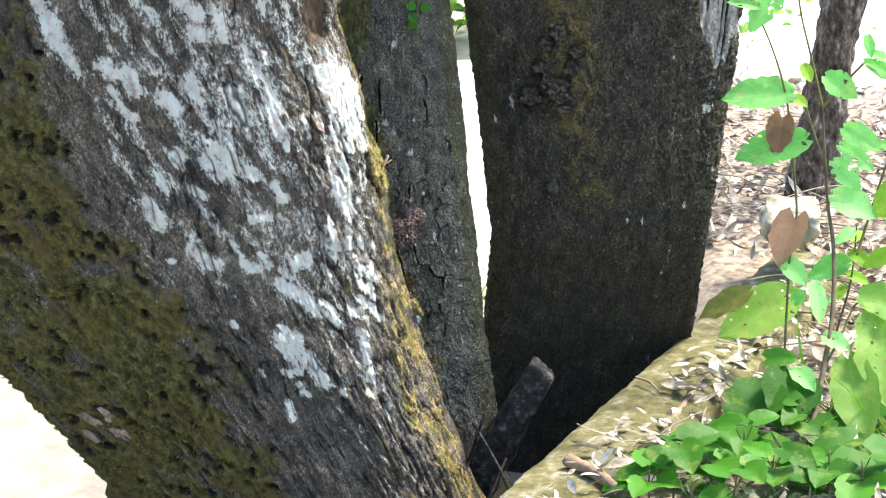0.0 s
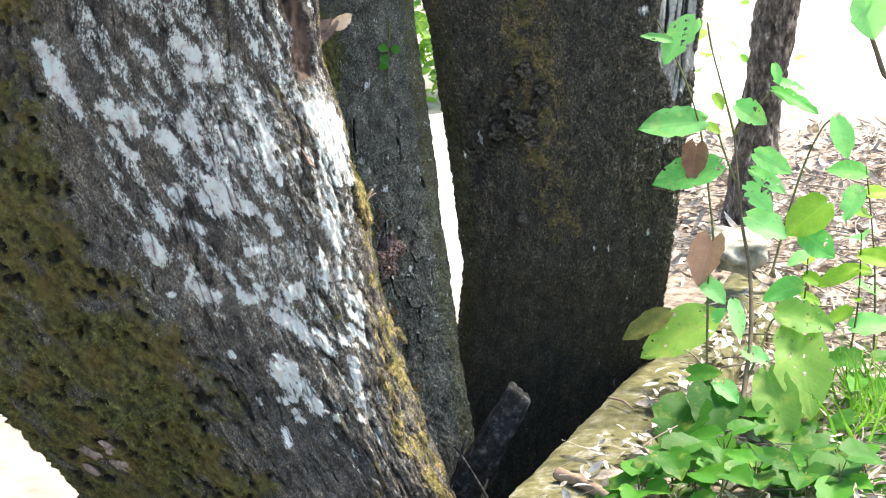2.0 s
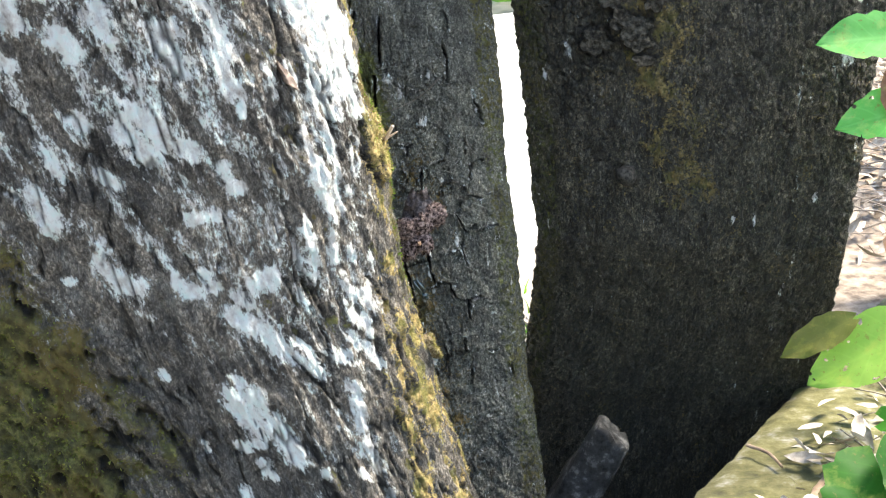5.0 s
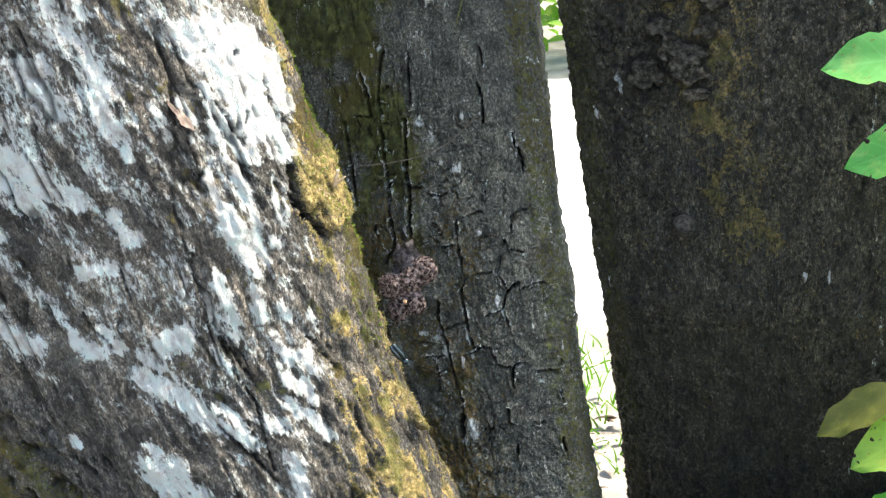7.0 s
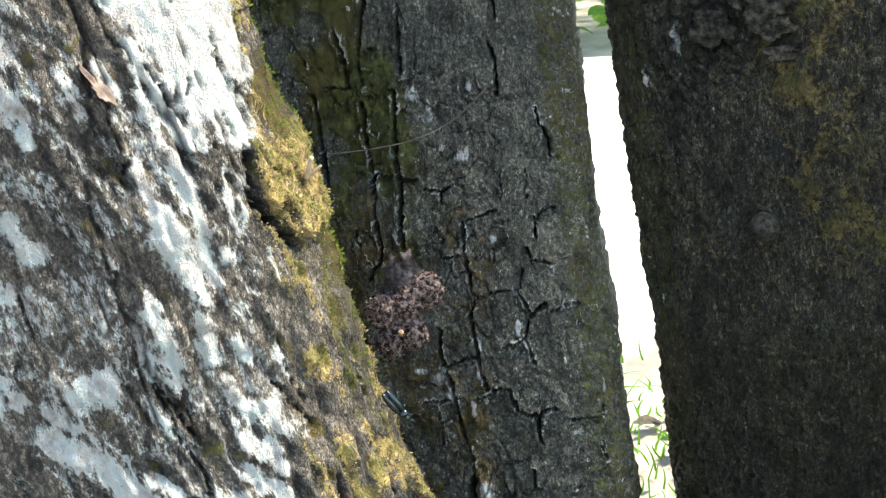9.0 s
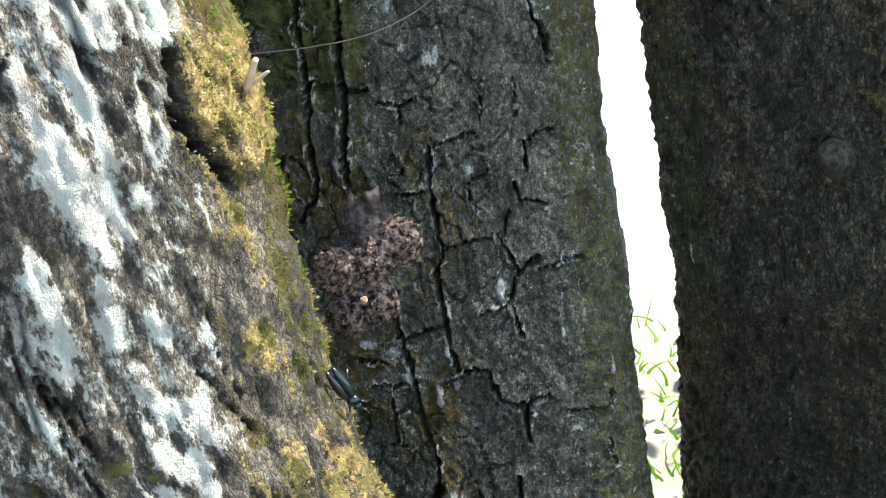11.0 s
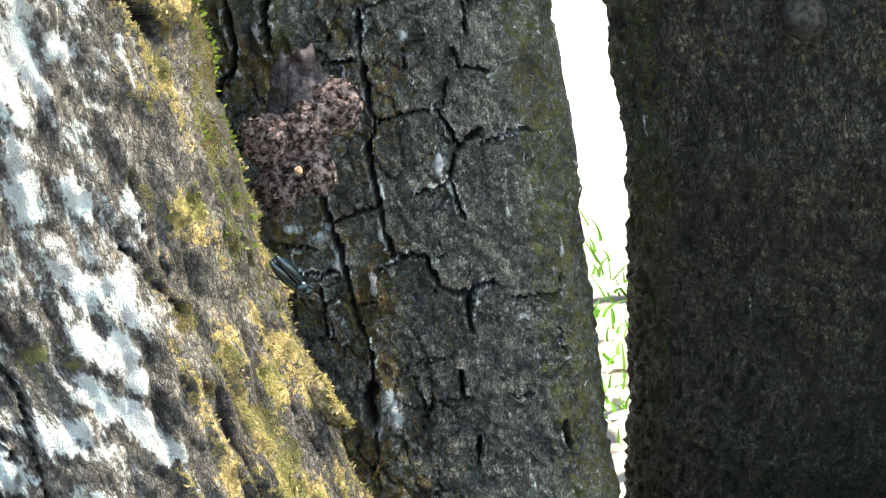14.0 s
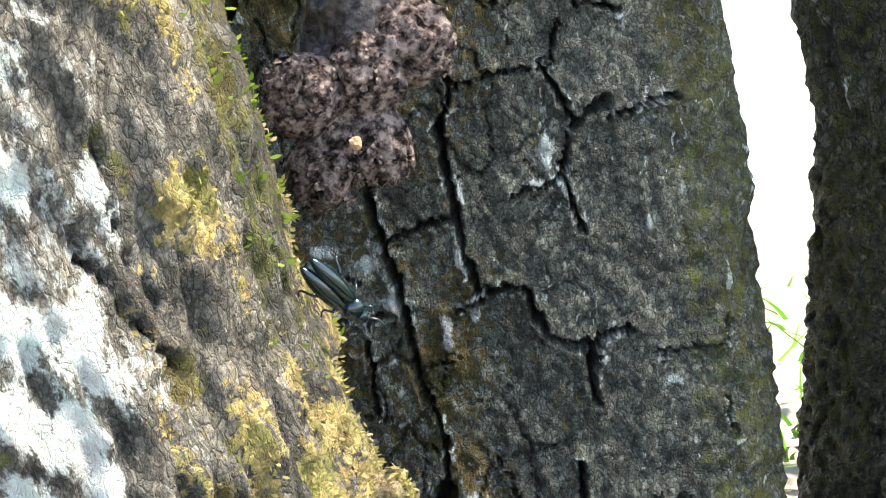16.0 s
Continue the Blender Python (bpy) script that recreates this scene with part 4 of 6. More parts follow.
def build_left_trunk():
    T = TRUNK_L
    D, Z, S = T.grid(0.0016, spaced((-0.1, 0.1, 0.02), (0.1, 0.8, 0.0017), (0.8, 3.0, 0.05)), 30)
    O = S * 0
    grain = fbm(S * 210, Z * 55, O, 4, 2)
    broad = fbm(S * 14, Z * 9, O, 3, 1)
    knobs = fbm(S * 75, Z * 75, O, 3, 41)
    # green moss cushions on the shaded flank
    moss = (0.55 * sstep(0.11, 0.03, S - line_at(Z, MOSS_LINE)) + 0.45 * sstep(0.06, -0.06, S - line_at(Z, MOSS_LINE))) * (0.80 + 1.5 * (fbm(S * 34, Z * 34, O, 5, 5) - 0.5))
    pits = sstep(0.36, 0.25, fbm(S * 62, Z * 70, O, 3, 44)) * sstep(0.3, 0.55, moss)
    # gold moss along the sunny edge
    rim = S - line_at(Z, GOLD_LINE)
    gold = sstep(-0.04, 0.008, rim) * (0.43 + 2.1 * (fbm(S * 110, Z * 42, O, 4, 7) - 0.5))
    green_rim = sstep(0.010, 0.022, rim) * sstep(0.30, 0.42, Z) * (0.5 + 1.1 * (fbm(S * 120, Z * 40, O, 3, 17) - 0.4))
    raised_flake = sstep(0.002, 0.005, S - line_at(Z, FLAKE_EDGE)) * sstep(0.462, 0.472, Z) * sstep(0.535, 0.515, Z)
    # pale crusts
    lich = strokes(S, Z, CRUST_A + CRUST_B + CRUST_C + CRUST_D + CRUST_E + CRUST_F + CRUST_G, 31)
    plate = sstep(0.55, 0.8, strokes(S, Z, CRUST_D[12:] + CRUST_E[:2], 38, 0.3))
    zone = sstep(-0.03, 0.05, S) * sstep(0.30, 0.40, Z + 0.25 * (S - 0.1)) * sstep(0.02, -0.04, rim)
    streak = fbm(S * 95 + Z * 40, Z * 22, O, 4, 21)
    lich = np.maximum(lich, zone * sstep(0.42, 0.60, streak) * (0.48 + 0.07 * sstep(0.42, 0.54, Z)))
    low = sstep(0.08, 0.2, S) * sstep(0.03, -0.03, rim)
    lich = np.maximum(lich, low * sstep(0.52, 0.68, fbm(S * 120 + Z * 45, Z * 50, O, 4, 23)) * 0.5)
    gold = np.maximum(gold, raised_flake * (0.75 + 0.8 * (knobs - 0.5))) * (1 - sstep(0.3, 0.6, plate))
    crack, lip = carve(S, Z, LEFT_CRACKS + [(0.0022, [p, (p[0] + 0.001, p[1] + 0.001)]) for p in HOLES], 61)
    gold = gold * (1 - 0.85 * sstep(0.3, 0.55, green_rim) * (1 - raised_flake))
    slit = carve(S, Z, [(0.0048, FLAKE_EDGE)], 66)[0]
    crack, gold, green_rim = np.maximum(crack, slit), gold * (1 - slit), green_rim * (1 - slit)
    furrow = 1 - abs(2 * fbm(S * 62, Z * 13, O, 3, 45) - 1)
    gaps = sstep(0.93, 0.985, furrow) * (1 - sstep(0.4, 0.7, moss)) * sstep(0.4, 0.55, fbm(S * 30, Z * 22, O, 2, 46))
    bare = sstep(0.022, 0.010, abs(S - line_at(Z, BARE_LINE)) + 0.02 * (grain - 0.5)) * sstep(0.655, 0.67, Z) * sstep(0.86, 0.8, Z)
    lich = np.maximum(np.minimum(lich * 1.12, 1.05), 1.25 * plate * (1 - sstep(0.1, 0.5, crack))) * (1 - bare)
    calm = 1 - 0.65 * plate
    out = (0.010 * (broad - 0.5) + calm * (0.0075 * (grain - 0.5) + 0.005 * (fbm(S * 60, Z * 40, O, 3, 47) - 0.5)) + 0.0007 * sstep(0.35, 0.65, lich) - 0.0028 * gaps - 0.005 * crack + 0.003 * (fbm(S * 300, Z * 170, O, 2, 52) - 0.5)
           + moss * (0.026 * (knobs - 0.35) + 0.012 * (fbm(S * 190, Z * 190, O, 3, 48) - 0.5)) - 0.009 * pits + np.clip(gold, 0, 1) * 0.007 * (fbm(S * 160, Z * 120, O, 3, 9) - 0.4)
           - 0.008 * bare - 0.008 * slit + 0.004 * raised_flake * (0.7 + 0.6 * knobs))
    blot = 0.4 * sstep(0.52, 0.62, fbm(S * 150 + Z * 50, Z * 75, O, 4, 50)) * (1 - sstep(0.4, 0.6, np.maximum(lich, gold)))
    # Recess shade put into colour: cracks, slit, furrows, pits; blot is random dark bark.
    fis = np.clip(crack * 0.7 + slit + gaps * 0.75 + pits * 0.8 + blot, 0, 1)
    tuft = 0.62 * sstep(0.56, 0.7, fbm(S * 55, Z * 38, O, 4, 49)) * sstep(0.1, 0.24, S) * (1 - sstep(0.35, 0.6, lich))
    ob = thing("tree", "large leaning tree trunk with white lichen patches and green moss", "tree")
    s, z, w, h = FLAKE[0]
    bark_plate("bark_flake", T, s, z, w, h, 0.0026, 0.5, MOSS_GOLD, ob, "lifted bark flake covered in golden moss", 3, lean=0.55, shoots=900)
    for k, (s, z, w, h) in enumerate(CHIPS):
        mossy = k == 5
        bark_plate("bark_chip", T, s, z, w, h, 0.008 if mossy else 0.006, 0.3, MOSS_GOLD if mossy else CHIP, ob, "mossy bark lump" if mossy else "loose brown bark chip", 10 + k, lean=0.3, shoots=1800 if mossy else 0)
    rod("sprig", [(-0.0614, 3.3154, 0.4982), (-0.0548, 3.3114, 0.5110)], (0.0019, 0.0013), PALE_LEAF, ob, "pale splinter", sides=6, rough=0.3)
    rod("sprig", [(-0.0614, 3.3154, 0.4982), (-0.0512, 3.3144, 0.5054)], (0.0012, 0.0006), PALE_LEAF, ob, "pale splinter", sides=6, rough=0.3)
    dress("trunk", T.mesh("trunk", D, Z, out, lichen=lich, moss=np.maximum(np.maximum(moss, green_rim), tuft), gold=gold, fissure_shade=fis, wood=bare), BARK_PATCHED, ob)
    P = T.oval(D, Z, out)
    seen = (Z > 0.11) & (Z < 0.8) & (S < 0.45)
    fuzz("moss", P, seen * np.clip(moss - 0.35, 0, 1) * (1 - pits), 26000, 0.0030, MOSS_GREEN, ob, 1, "olive green moss")
    fuzz("moss", P, seen * np.clip(gold - 0.42, 0, 1) * sstep(-0.04, 0.0, rim), 24000, 0.0017, MOSS_SHOOT, ob, 2, "golden dry moss")
    fuzz("moss", P, seen * np.clip(green_rim - 0.2, 0, 1), 6000, 0.0026, MOSS_RIM, ob, 3, "bright green moss")


def build_middle_trunk():
    T = TRUNK_M
    D, Z, S = T.grid(0.0007, spaced((-0.1, 0.12, 0.02), (0.12, 0.52, 0.0008), (0.52, 0.76, 0.0018), (0.76, 3.0, 0.05)))
    O = S * 0
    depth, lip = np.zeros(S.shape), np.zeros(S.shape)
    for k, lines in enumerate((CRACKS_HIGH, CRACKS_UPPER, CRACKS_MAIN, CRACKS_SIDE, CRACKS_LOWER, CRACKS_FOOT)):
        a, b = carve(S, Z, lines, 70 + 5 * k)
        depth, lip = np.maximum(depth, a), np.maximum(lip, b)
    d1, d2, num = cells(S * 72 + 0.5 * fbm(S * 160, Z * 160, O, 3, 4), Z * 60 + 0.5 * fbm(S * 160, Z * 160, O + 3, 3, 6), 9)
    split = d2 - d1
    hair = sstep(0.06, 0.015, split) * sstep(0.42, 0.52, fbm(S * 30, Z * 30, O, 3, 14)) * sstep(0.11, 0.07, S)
    grit = fbm(S * 420, Z * 330, O, 3, 3)
    flank = sstep(0.085, 0.0, S)
    moss = flank * (0.56 + 0.9 * (fbm(S * 45, Z * 30, O, 4, 16) - 0.5)) * (0.78 + 0.4 * sstep(0.36, 0.48, Z)) + sstep(0.10, 0.12, S) * 0.5
    gold = 0.40 + 1.0 * (fbm(S * 60, Z * 52, O, 4, 18) - 0.5) + 0.06 * flank
    gold = gold * sstep(0.11, 0.05, S) * (1 - 0.6 * sstep(0.40, 0.47, Z))
    lich = patches(S, Z, PALE_CHIPS, 33, 0.35)
    lich = np.maximum(lich, lip * sstep(0.44, 0.58, fbm(S * 110, Z * 110, O, 3, 19)) * 0.66)
    lich = np.maximum(lich, sstep(0.7, 0.8, fbm(S * 260, Z * 150, O, 3, 24)) * 0.45)
    lich = np.maximum(lich, sstep(0.2, 0.12, split) * sstep(0.05, 0.1, split) * sstep(0.5, 0.62, fbm(S * 90, Z * 90, O, 3, 26)) * 0.6)
    out = (0.0015 + 0.006 * (fbm(S * 18, Z * 14, O, 3, 1) - 0.5) + 0.0024 * (fbm(S * 120, Z * 90, O, 3, 2) - 0.5) + 0.0032 * (grit - 0.5) + 0.002 * (fbm(S * 240, Z * 190, O, 2, 13) - 0.5)
           + 0.0016 * lip - 0.0085 * depth - 0.0022 * hair + 0.0016 * sstep(0.4, 0.8, patches(S, Z, PALE_CHIPS, 33, 0.35)))
    ob = thing("tree", "dark tree trunk with blocky bark split by deep cracks", "tree")
    # Cracks are carved; their inner shade is also put in as near-black.
    dress("trunk", T.mesh("trunk", D, Z, out, moss=moss, gold=gold, lichen=lich, fissure_shade=np.clip(depth * 0.92 + hair * 0.5, 0, 1)), BARK_CRACKED, ob)
    for k, (s, z, w, h) in enumerate(PALE_CHIPS):
        if max(w, h) > 0.0055:
            bark_plate("bark_chip", T, s, z, w * 0.7, h * 0.7, 0.0018, 0.4, PALE_CHIP, ob, "pale loose bark chip", 60 + k, lean=0.1)


def build_right_trunk():
    T = TRUNK_R
    D, Z, S = T.grid(0.0011, spaced((-0.1, 0.1, 0.02), (0.1, 0.76, 0.0013), (0.76, 3.0, 0.05)))
    O = S * 0
    grain = fbm(S * 400, Z * 260, O, 3, 2)
    pits = sstep(0.36, 0.27, fbm(S * 330, Z * 210, O, 2, 12))
    band = line_at(Z, GOLD_BAND)
    gold = sstep(0.052, 0.016, abs(S - band)) * (0.44 + 0.14 * sstep(0.46, 0.56, Z) + 1.1 * (fbm(S * 90, Z * 80, O, 4, 7) - 0.5)) * sstep(0.33, 0.42, Z)
    gold = np.maximum(gold, 0.17 + 0.7 * (fbm(S * 50, Z * 30, O, 4, 8) - 0.5))
    rough_zone = sstep(0.05, 0.02, np.hypot(S - SCABS[0][0] + 0.018, (Z - SCABS[2][1]) * 0.6))
    d1, d2, num = cells(S * 120, Z * 100, 19)
    scales = rough_zone * sstep(0.04, 0.2, d2 - d1) * (0.3 + num)
    seam = rough_zone * sstep(0.16, 0.03, d2 - d1)
    strip = S - line_at(Z, BARE_STRIP)
    tear = fbm(S * 90, Z * 14, O, 4, 28) - 0.5
    bare = sstep(0.026, 0.016, abs(strip) + 0.03 * tear + 0.035 * sstep(0.62, 0.52, Z)) * sstep(0.5, 0.53, Z + 0.09 * tear)
    ribs = fbm(strip * 260, Z * 9, O, 3, 27)
    streaks = sstep(0.63, 0.72, fbm(S * 150, Z * 26, O, 3, 29))
    lich = np.maximum(patches(S, Z, FLECKS, 36, 0.3), streaks * 0.4 * sstep(0.0, 0.1, S))
    lich = np.maximum(lich, sstep(0.78, 0.88, fbm(S * 330, Z * 200, O, 2, 25)) * 0.42)
    edge = sstep(-0.11, -0.13, S) * 0.5
    hollow = np.exp(-(((S + 0.03) / 0.03) ** 2 + ((Z - 0.17) / 0.02) ** 2))
    out = (0.007 * (fbm(S * 16, Z * 7, O, 3, 1) - 0.5) + 0.0022 * (fbm(S * 110, Z * 60, O, 3, 3) - 0.5) + 0.0042 * (grain - 0.5) - 0.0014 * pits + 0.0012
           + 0.0016 * scales - 0.002 * seam + bare * (0.007 * ribs - 0.008) - 0.008 * hollow)
    # Near-black halo round each scale: crack and rim shade put into colour, not carved.
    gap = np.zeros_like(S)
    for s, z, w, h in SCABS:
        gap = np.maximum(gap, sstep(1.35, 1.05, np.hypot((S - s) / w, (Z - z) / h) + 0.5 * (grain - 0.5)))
    ob = thing("tree", "thick dark brown tree trunk with finely pitted bark", "tree")
    dress("trunk", T.mesh("trunk", D, Z, out, gold=gold, moss=edge, lichen=lich, wood=bare, fissure_shade=np.clip(0.4 * seam + 0.35 * pits + 0.8 * gap + bare * sstep(0.42, 0.34, ribs), 0, 1)), BARK_SMOOTH, ob)
    bm = bmesh.new()
    bmesh.ops.create_icosphere(bm, subdivisions=4, radius=0.0092)
    for k, (s, z, w, h) in enumerate(SCABS):
        bark_plate("bark_scale", T, s, z, w * 1.05, h * 1.05, 0.0065, 0.75, SCALE, ob, "curled grey-brown bark scale", 30 + k)
    c = Vector((0.1330, 3.5070, 0.4125))
    for v in bm.verts:
        v.co *= 1 + 0.12 * noise.noise(v.co * 160)
        v.co += c + Vector((0, 0.003, 0))
    for f in bm.faces:
        f.smooth = True
    part("knob", bm, KNOB, ob, "round grey bark knob")


# ---- tubes and leaves ----
def tube(points, radii, sides=8, rough=0.0, seed=0):
    """A bent tapered rod as arrays of rows x sides x 3."""
    p = [Vector(q) for q in points]
    n, rings = max(2, 6 * (len(p) - 1)), []
    for k in range(n + 1):
        t = k / n * (len(p) - 1)
        i = min(int(t), len(p) - 2)
        u = t - i
        a, b, c, d = p[max(i - 1, 0)], p[i], p[i + 1], p[min(i + 2, len(p) - 1)]
        q = 0.5 * (2 * b + (c - a) * u + (2 * a - 5 * b + 4 * c - d) * u * u + (3 * b - a - 3 * c + d) * u ** 3)
        way = ((c - a) * (1 - u) + (d - b) * u).normalized()
        side = way.cross(Vector((0.31, 0.9, 0.2))).normalized()
        up = side.cross(way)
        r = radii[0] + (radii[1] - radii[0]) * k / n
        ring = []
        for s in range(sides):
            w = 2 * math.pi * s / sides
            rr = r * (1 + rough * noise.noise(Vector((k * 0.9 + seed, math.cos(w) * 1.7, math.sin(w) * 1.7))))
            ring.append(tuple(q + (side * math.cos(w) + up * math.sin(w)) * rr))
        rings.append(ring)
    ends = [[tuple(sum((Vector(v) for v in ring), Vector()) / sides)] * sides for ring in (rings[0], rings[-1])]
    return np.array([ends[0]] + rings + [ends[1]])


def rod(name, points, radii, mat, parent=None, label="", sides=8, rough=0.0, seed=0):
    return dress(name, grid_mesh(name, tube(points, radii, sides, rough, seed), closed=True), mat, parent, label)


def leaf_grid(base, tip, width, face, droop=0.12, heart=0.5, seed=0):
    """A leaf blade as rows x columns x 3, with a fold along its rib and a wavy rim."""
    base, tip, face = Vector(base), Vector(tip), Vector(face)
    way = tip - base
    length = way.length
    way.normalize()
    side = way.cross(face).normalized()
    up = side.cross(way)
    rows = []
    a = 0.75 - 0.4 * heart
    top = (a / (a + 0.85)) ** a * (0.85 / (a + 0.85)) ** 0.85
    for k in range(13):
        t = k / 12
        half = width * length * (t + 0.015 * (1 - t)) ** a * (1 - t) ** 0.85 / top
        half *= 1 + 0.2 * noise.noise(Vector((t * 9, seed * 1.7, 3.1))) + 0.1 * noise.noise(Vector((t * 31, seed * 1.7, 5.1)))
        row = []
        for c in range(-3, 4):
            u = c / 3
            wave = 0.06 * noise.noise(Vector((t * 6 + seed, u * 2, seed)))
            lift = 0.3 * half * abs(u) - droop * length * t * t + wave * length * abs(u)
            back = -0.22 * heart * length * abs(u) * (1 - t) ** 4
            row.append(tuple(base + way * (length * t + back) + side * (half * u) + up * lift))
        rows.append(row)
    return np.array(rows)


def leaf(parent, base, tip, width, face, mat, droop=0.12, heart=0.5, seed=0, label="", name="leaf", holes=0):
    me = grid_mesh(name, leaf_grid(base, tip, width, face, droop, heart, seed))
    U, V = np.meshgrid(np.abs(np.linspace(-1, 1, 7)), np.linspace(0, 1, 13))
    put_attribute(me, "across", U)
    put_attribute(me, "along", V)
    put_attribute(me, "veined", U * 0 + 1)
    put_attribute(me, "eaten", U * 0 + holes)
    return dress(name, me, mat, parent, label)


def many(name, arrays, mat, label, category):
    """One mesh of many small blades, of kind stuff."""
    verts, faces, n = [], [], 0
    for P in arrays:
        r, c = P.shape[:2]
        idx = np.arange(r * c).reshape(r, c) + n
        verts.append(P.reshape(-1, 3))
        faces.append(np.stack([idx[:-1, :-1], idx[:-1, 1:], idx[1:, 1:], idx[1:, :-1]], -1).reshape(-1, 4))
        n += r * c
    me = bpy.data.meshes.new(name)
    me.from_pydata(np.concatenate(verts).tolist(), [], np.concatenate(faces).tolist())
    me.update()
    smooth(me)
    return tagged(dress(name, me, mat), label, category, kind="stuff")


def build_back_tree():
    t = Trunk([(0.125, 0.498, 4.25, 0.045, 0.040), (0.227, 0.508, 4.25, 0.036, 0.033), (0.380, 0.524, 4.25, 0.032, 0.030), (0.533, 0.544, 4.25, 0.032, 0.030), (0.635, 0.562, 4.25, 0.036, 0.030), (0.788, 0.582, 4.25, 0.034, 0.030), (0.941, 0.598, 4.25, 0.032, 0.030)], (0.035, 0.03), 0.03)
    D, Z, S = t.grid(0.0025, spaced((0.1, 1.0, 0.004), (1.0, 3.0, 0.05)), 16)
    out = 0.012 * (fbm(S * 30, Z * 16, S * 0, 3, 8) - 0.5) + 0.011 * (fbm(S * 110, Z * 60, S * 0, 3, 9) - 0.5)
    ob = thing("tree", "slim grey-brown tree trunk beyond the kerb", "tree")
    dress("trunk", t.mesh("trunk", D, Z, out), BARK_THIN, ob)
    for k, z in enumerate((0.27, 0.41, 0.52, 0.66)):
        bark_plate("bark_chip", t, -0.012 + 0.008 * (k % 3), z, 0.009, 0.02, 0.0035, 0.4, BARK_THIN, ob, "", 80 + k)


# ---- small things on the trunks ----
def build_nest():
    """A crumbly clump of chewed bark stuck between two trunks."""
    rnd = random.Random(4)
    ob = thing("insect_nest", "crumbly brown clump of frass and bark crumbs stuck between the trunks", "insect nest")
    middle = Vector((-0.0353, 3.3720, 0.4100))
    lobes = ((Vector((-0.0263, 3.3760, 0.4161)), 0.0108), (Vector((-0.0499, 3.3660, 0.4061)), 0.0098), (Vector((-0.0469, 3.3680, 0.3870)), 0.0096), (Vector((-0.0348, 3.3700, 0.3920)), 0.0092), (middle, 0.0108))
    bm = bmesh.new()
    bmesh.ops.create_icosphere(bm, subdivisions=7, radius=1)
    for v in bm.verts:
        d = v.co.normalized()
        far = 0.0
        for c, r in lobes:
            o = c - middle
            disc = o.dot(d) ** 2 - o.length_squared + r * r
            if disc > 0:
                far = max(far, o.dot(d) + math.sqrt(disc))
        q = d * far
        far *= 0.95 + 0.2 * noise.noise(q * 190) + 0.1 * noise.noise(q * 430) + 0.02 * noise.noise(q * 1000)
        v.co = middle + Vector((d.x, d.y * 0.78, d.z)) * far
    part("clump", bm, NEST, ob)
    flap = Vector((-0.0385, 3.3750, 0.4236))
    P = []
    for i in range(19):
        v = i / 18
        P.append([tuple(flap + Vector(((j / 18 - 0.5) * 0.028 * (1 - 0.55 * v * v), -0.006 * (1 - abs(j / 9 - 1) ** 2), (v - 0.5) * 0.030)) + Vector((0, 0.005 * noise.noise(Vector((i * 0.35, j * 0.35, 2.5))), 0.004 * noise.noise(Vector((i * 0.5, j * 0.5, 0.3))))) ) for j in range(19)])
    dress("flap", grid_mesh("flap", np.array(P)), NEST_FLAP, ob, "papery grey-purple bark flap")
    crumbs = []
    for k in range(700):
        d = Vector((rnd.gauss(0, 1), -abs(rnd.gauss(0, 1)), rnd.gauss(0, 1))).normalized()
        c, r = rnd.choice(lobes)
        q = c + Vector((d.x, d.y * 0.78, d.z)) * r * rnd.uniform(0.92, 1.12)
        a = Vector((rnd.gauss(0, 1), rnd.gauss(0, 1), rnd.gauss(0, 1)))
        a = (a - d * (a.dot(d) * 0.8)).normalized()
        crumbs.append(leaf_grid(q, q + a * rnd.uniform(0.0008, 0.002), rnd.uniform(0.3, 0.6), d, 0.5, 0, k)[::2, ::2])
    bits = many("crumb", crumbs, NEST, "loose crumbs", "crumbs")
    bits.parent = ob
    for key in ("category", "label"):
        del bits[key]
    bm = bmesh.new()
    bmesh.ops.create_icosphere(bm, subdivisions=2, radius=0.0016)
    for v in bm.verts:
        v.co = Vector((-0.0365, 3.3595, 0.3964)) + v.co * (1 + 0.4 * noise.noise(v.co * 900))
    part("pale_crumb", bm, PALE_CRUMB, ob, "pale orange crumb")


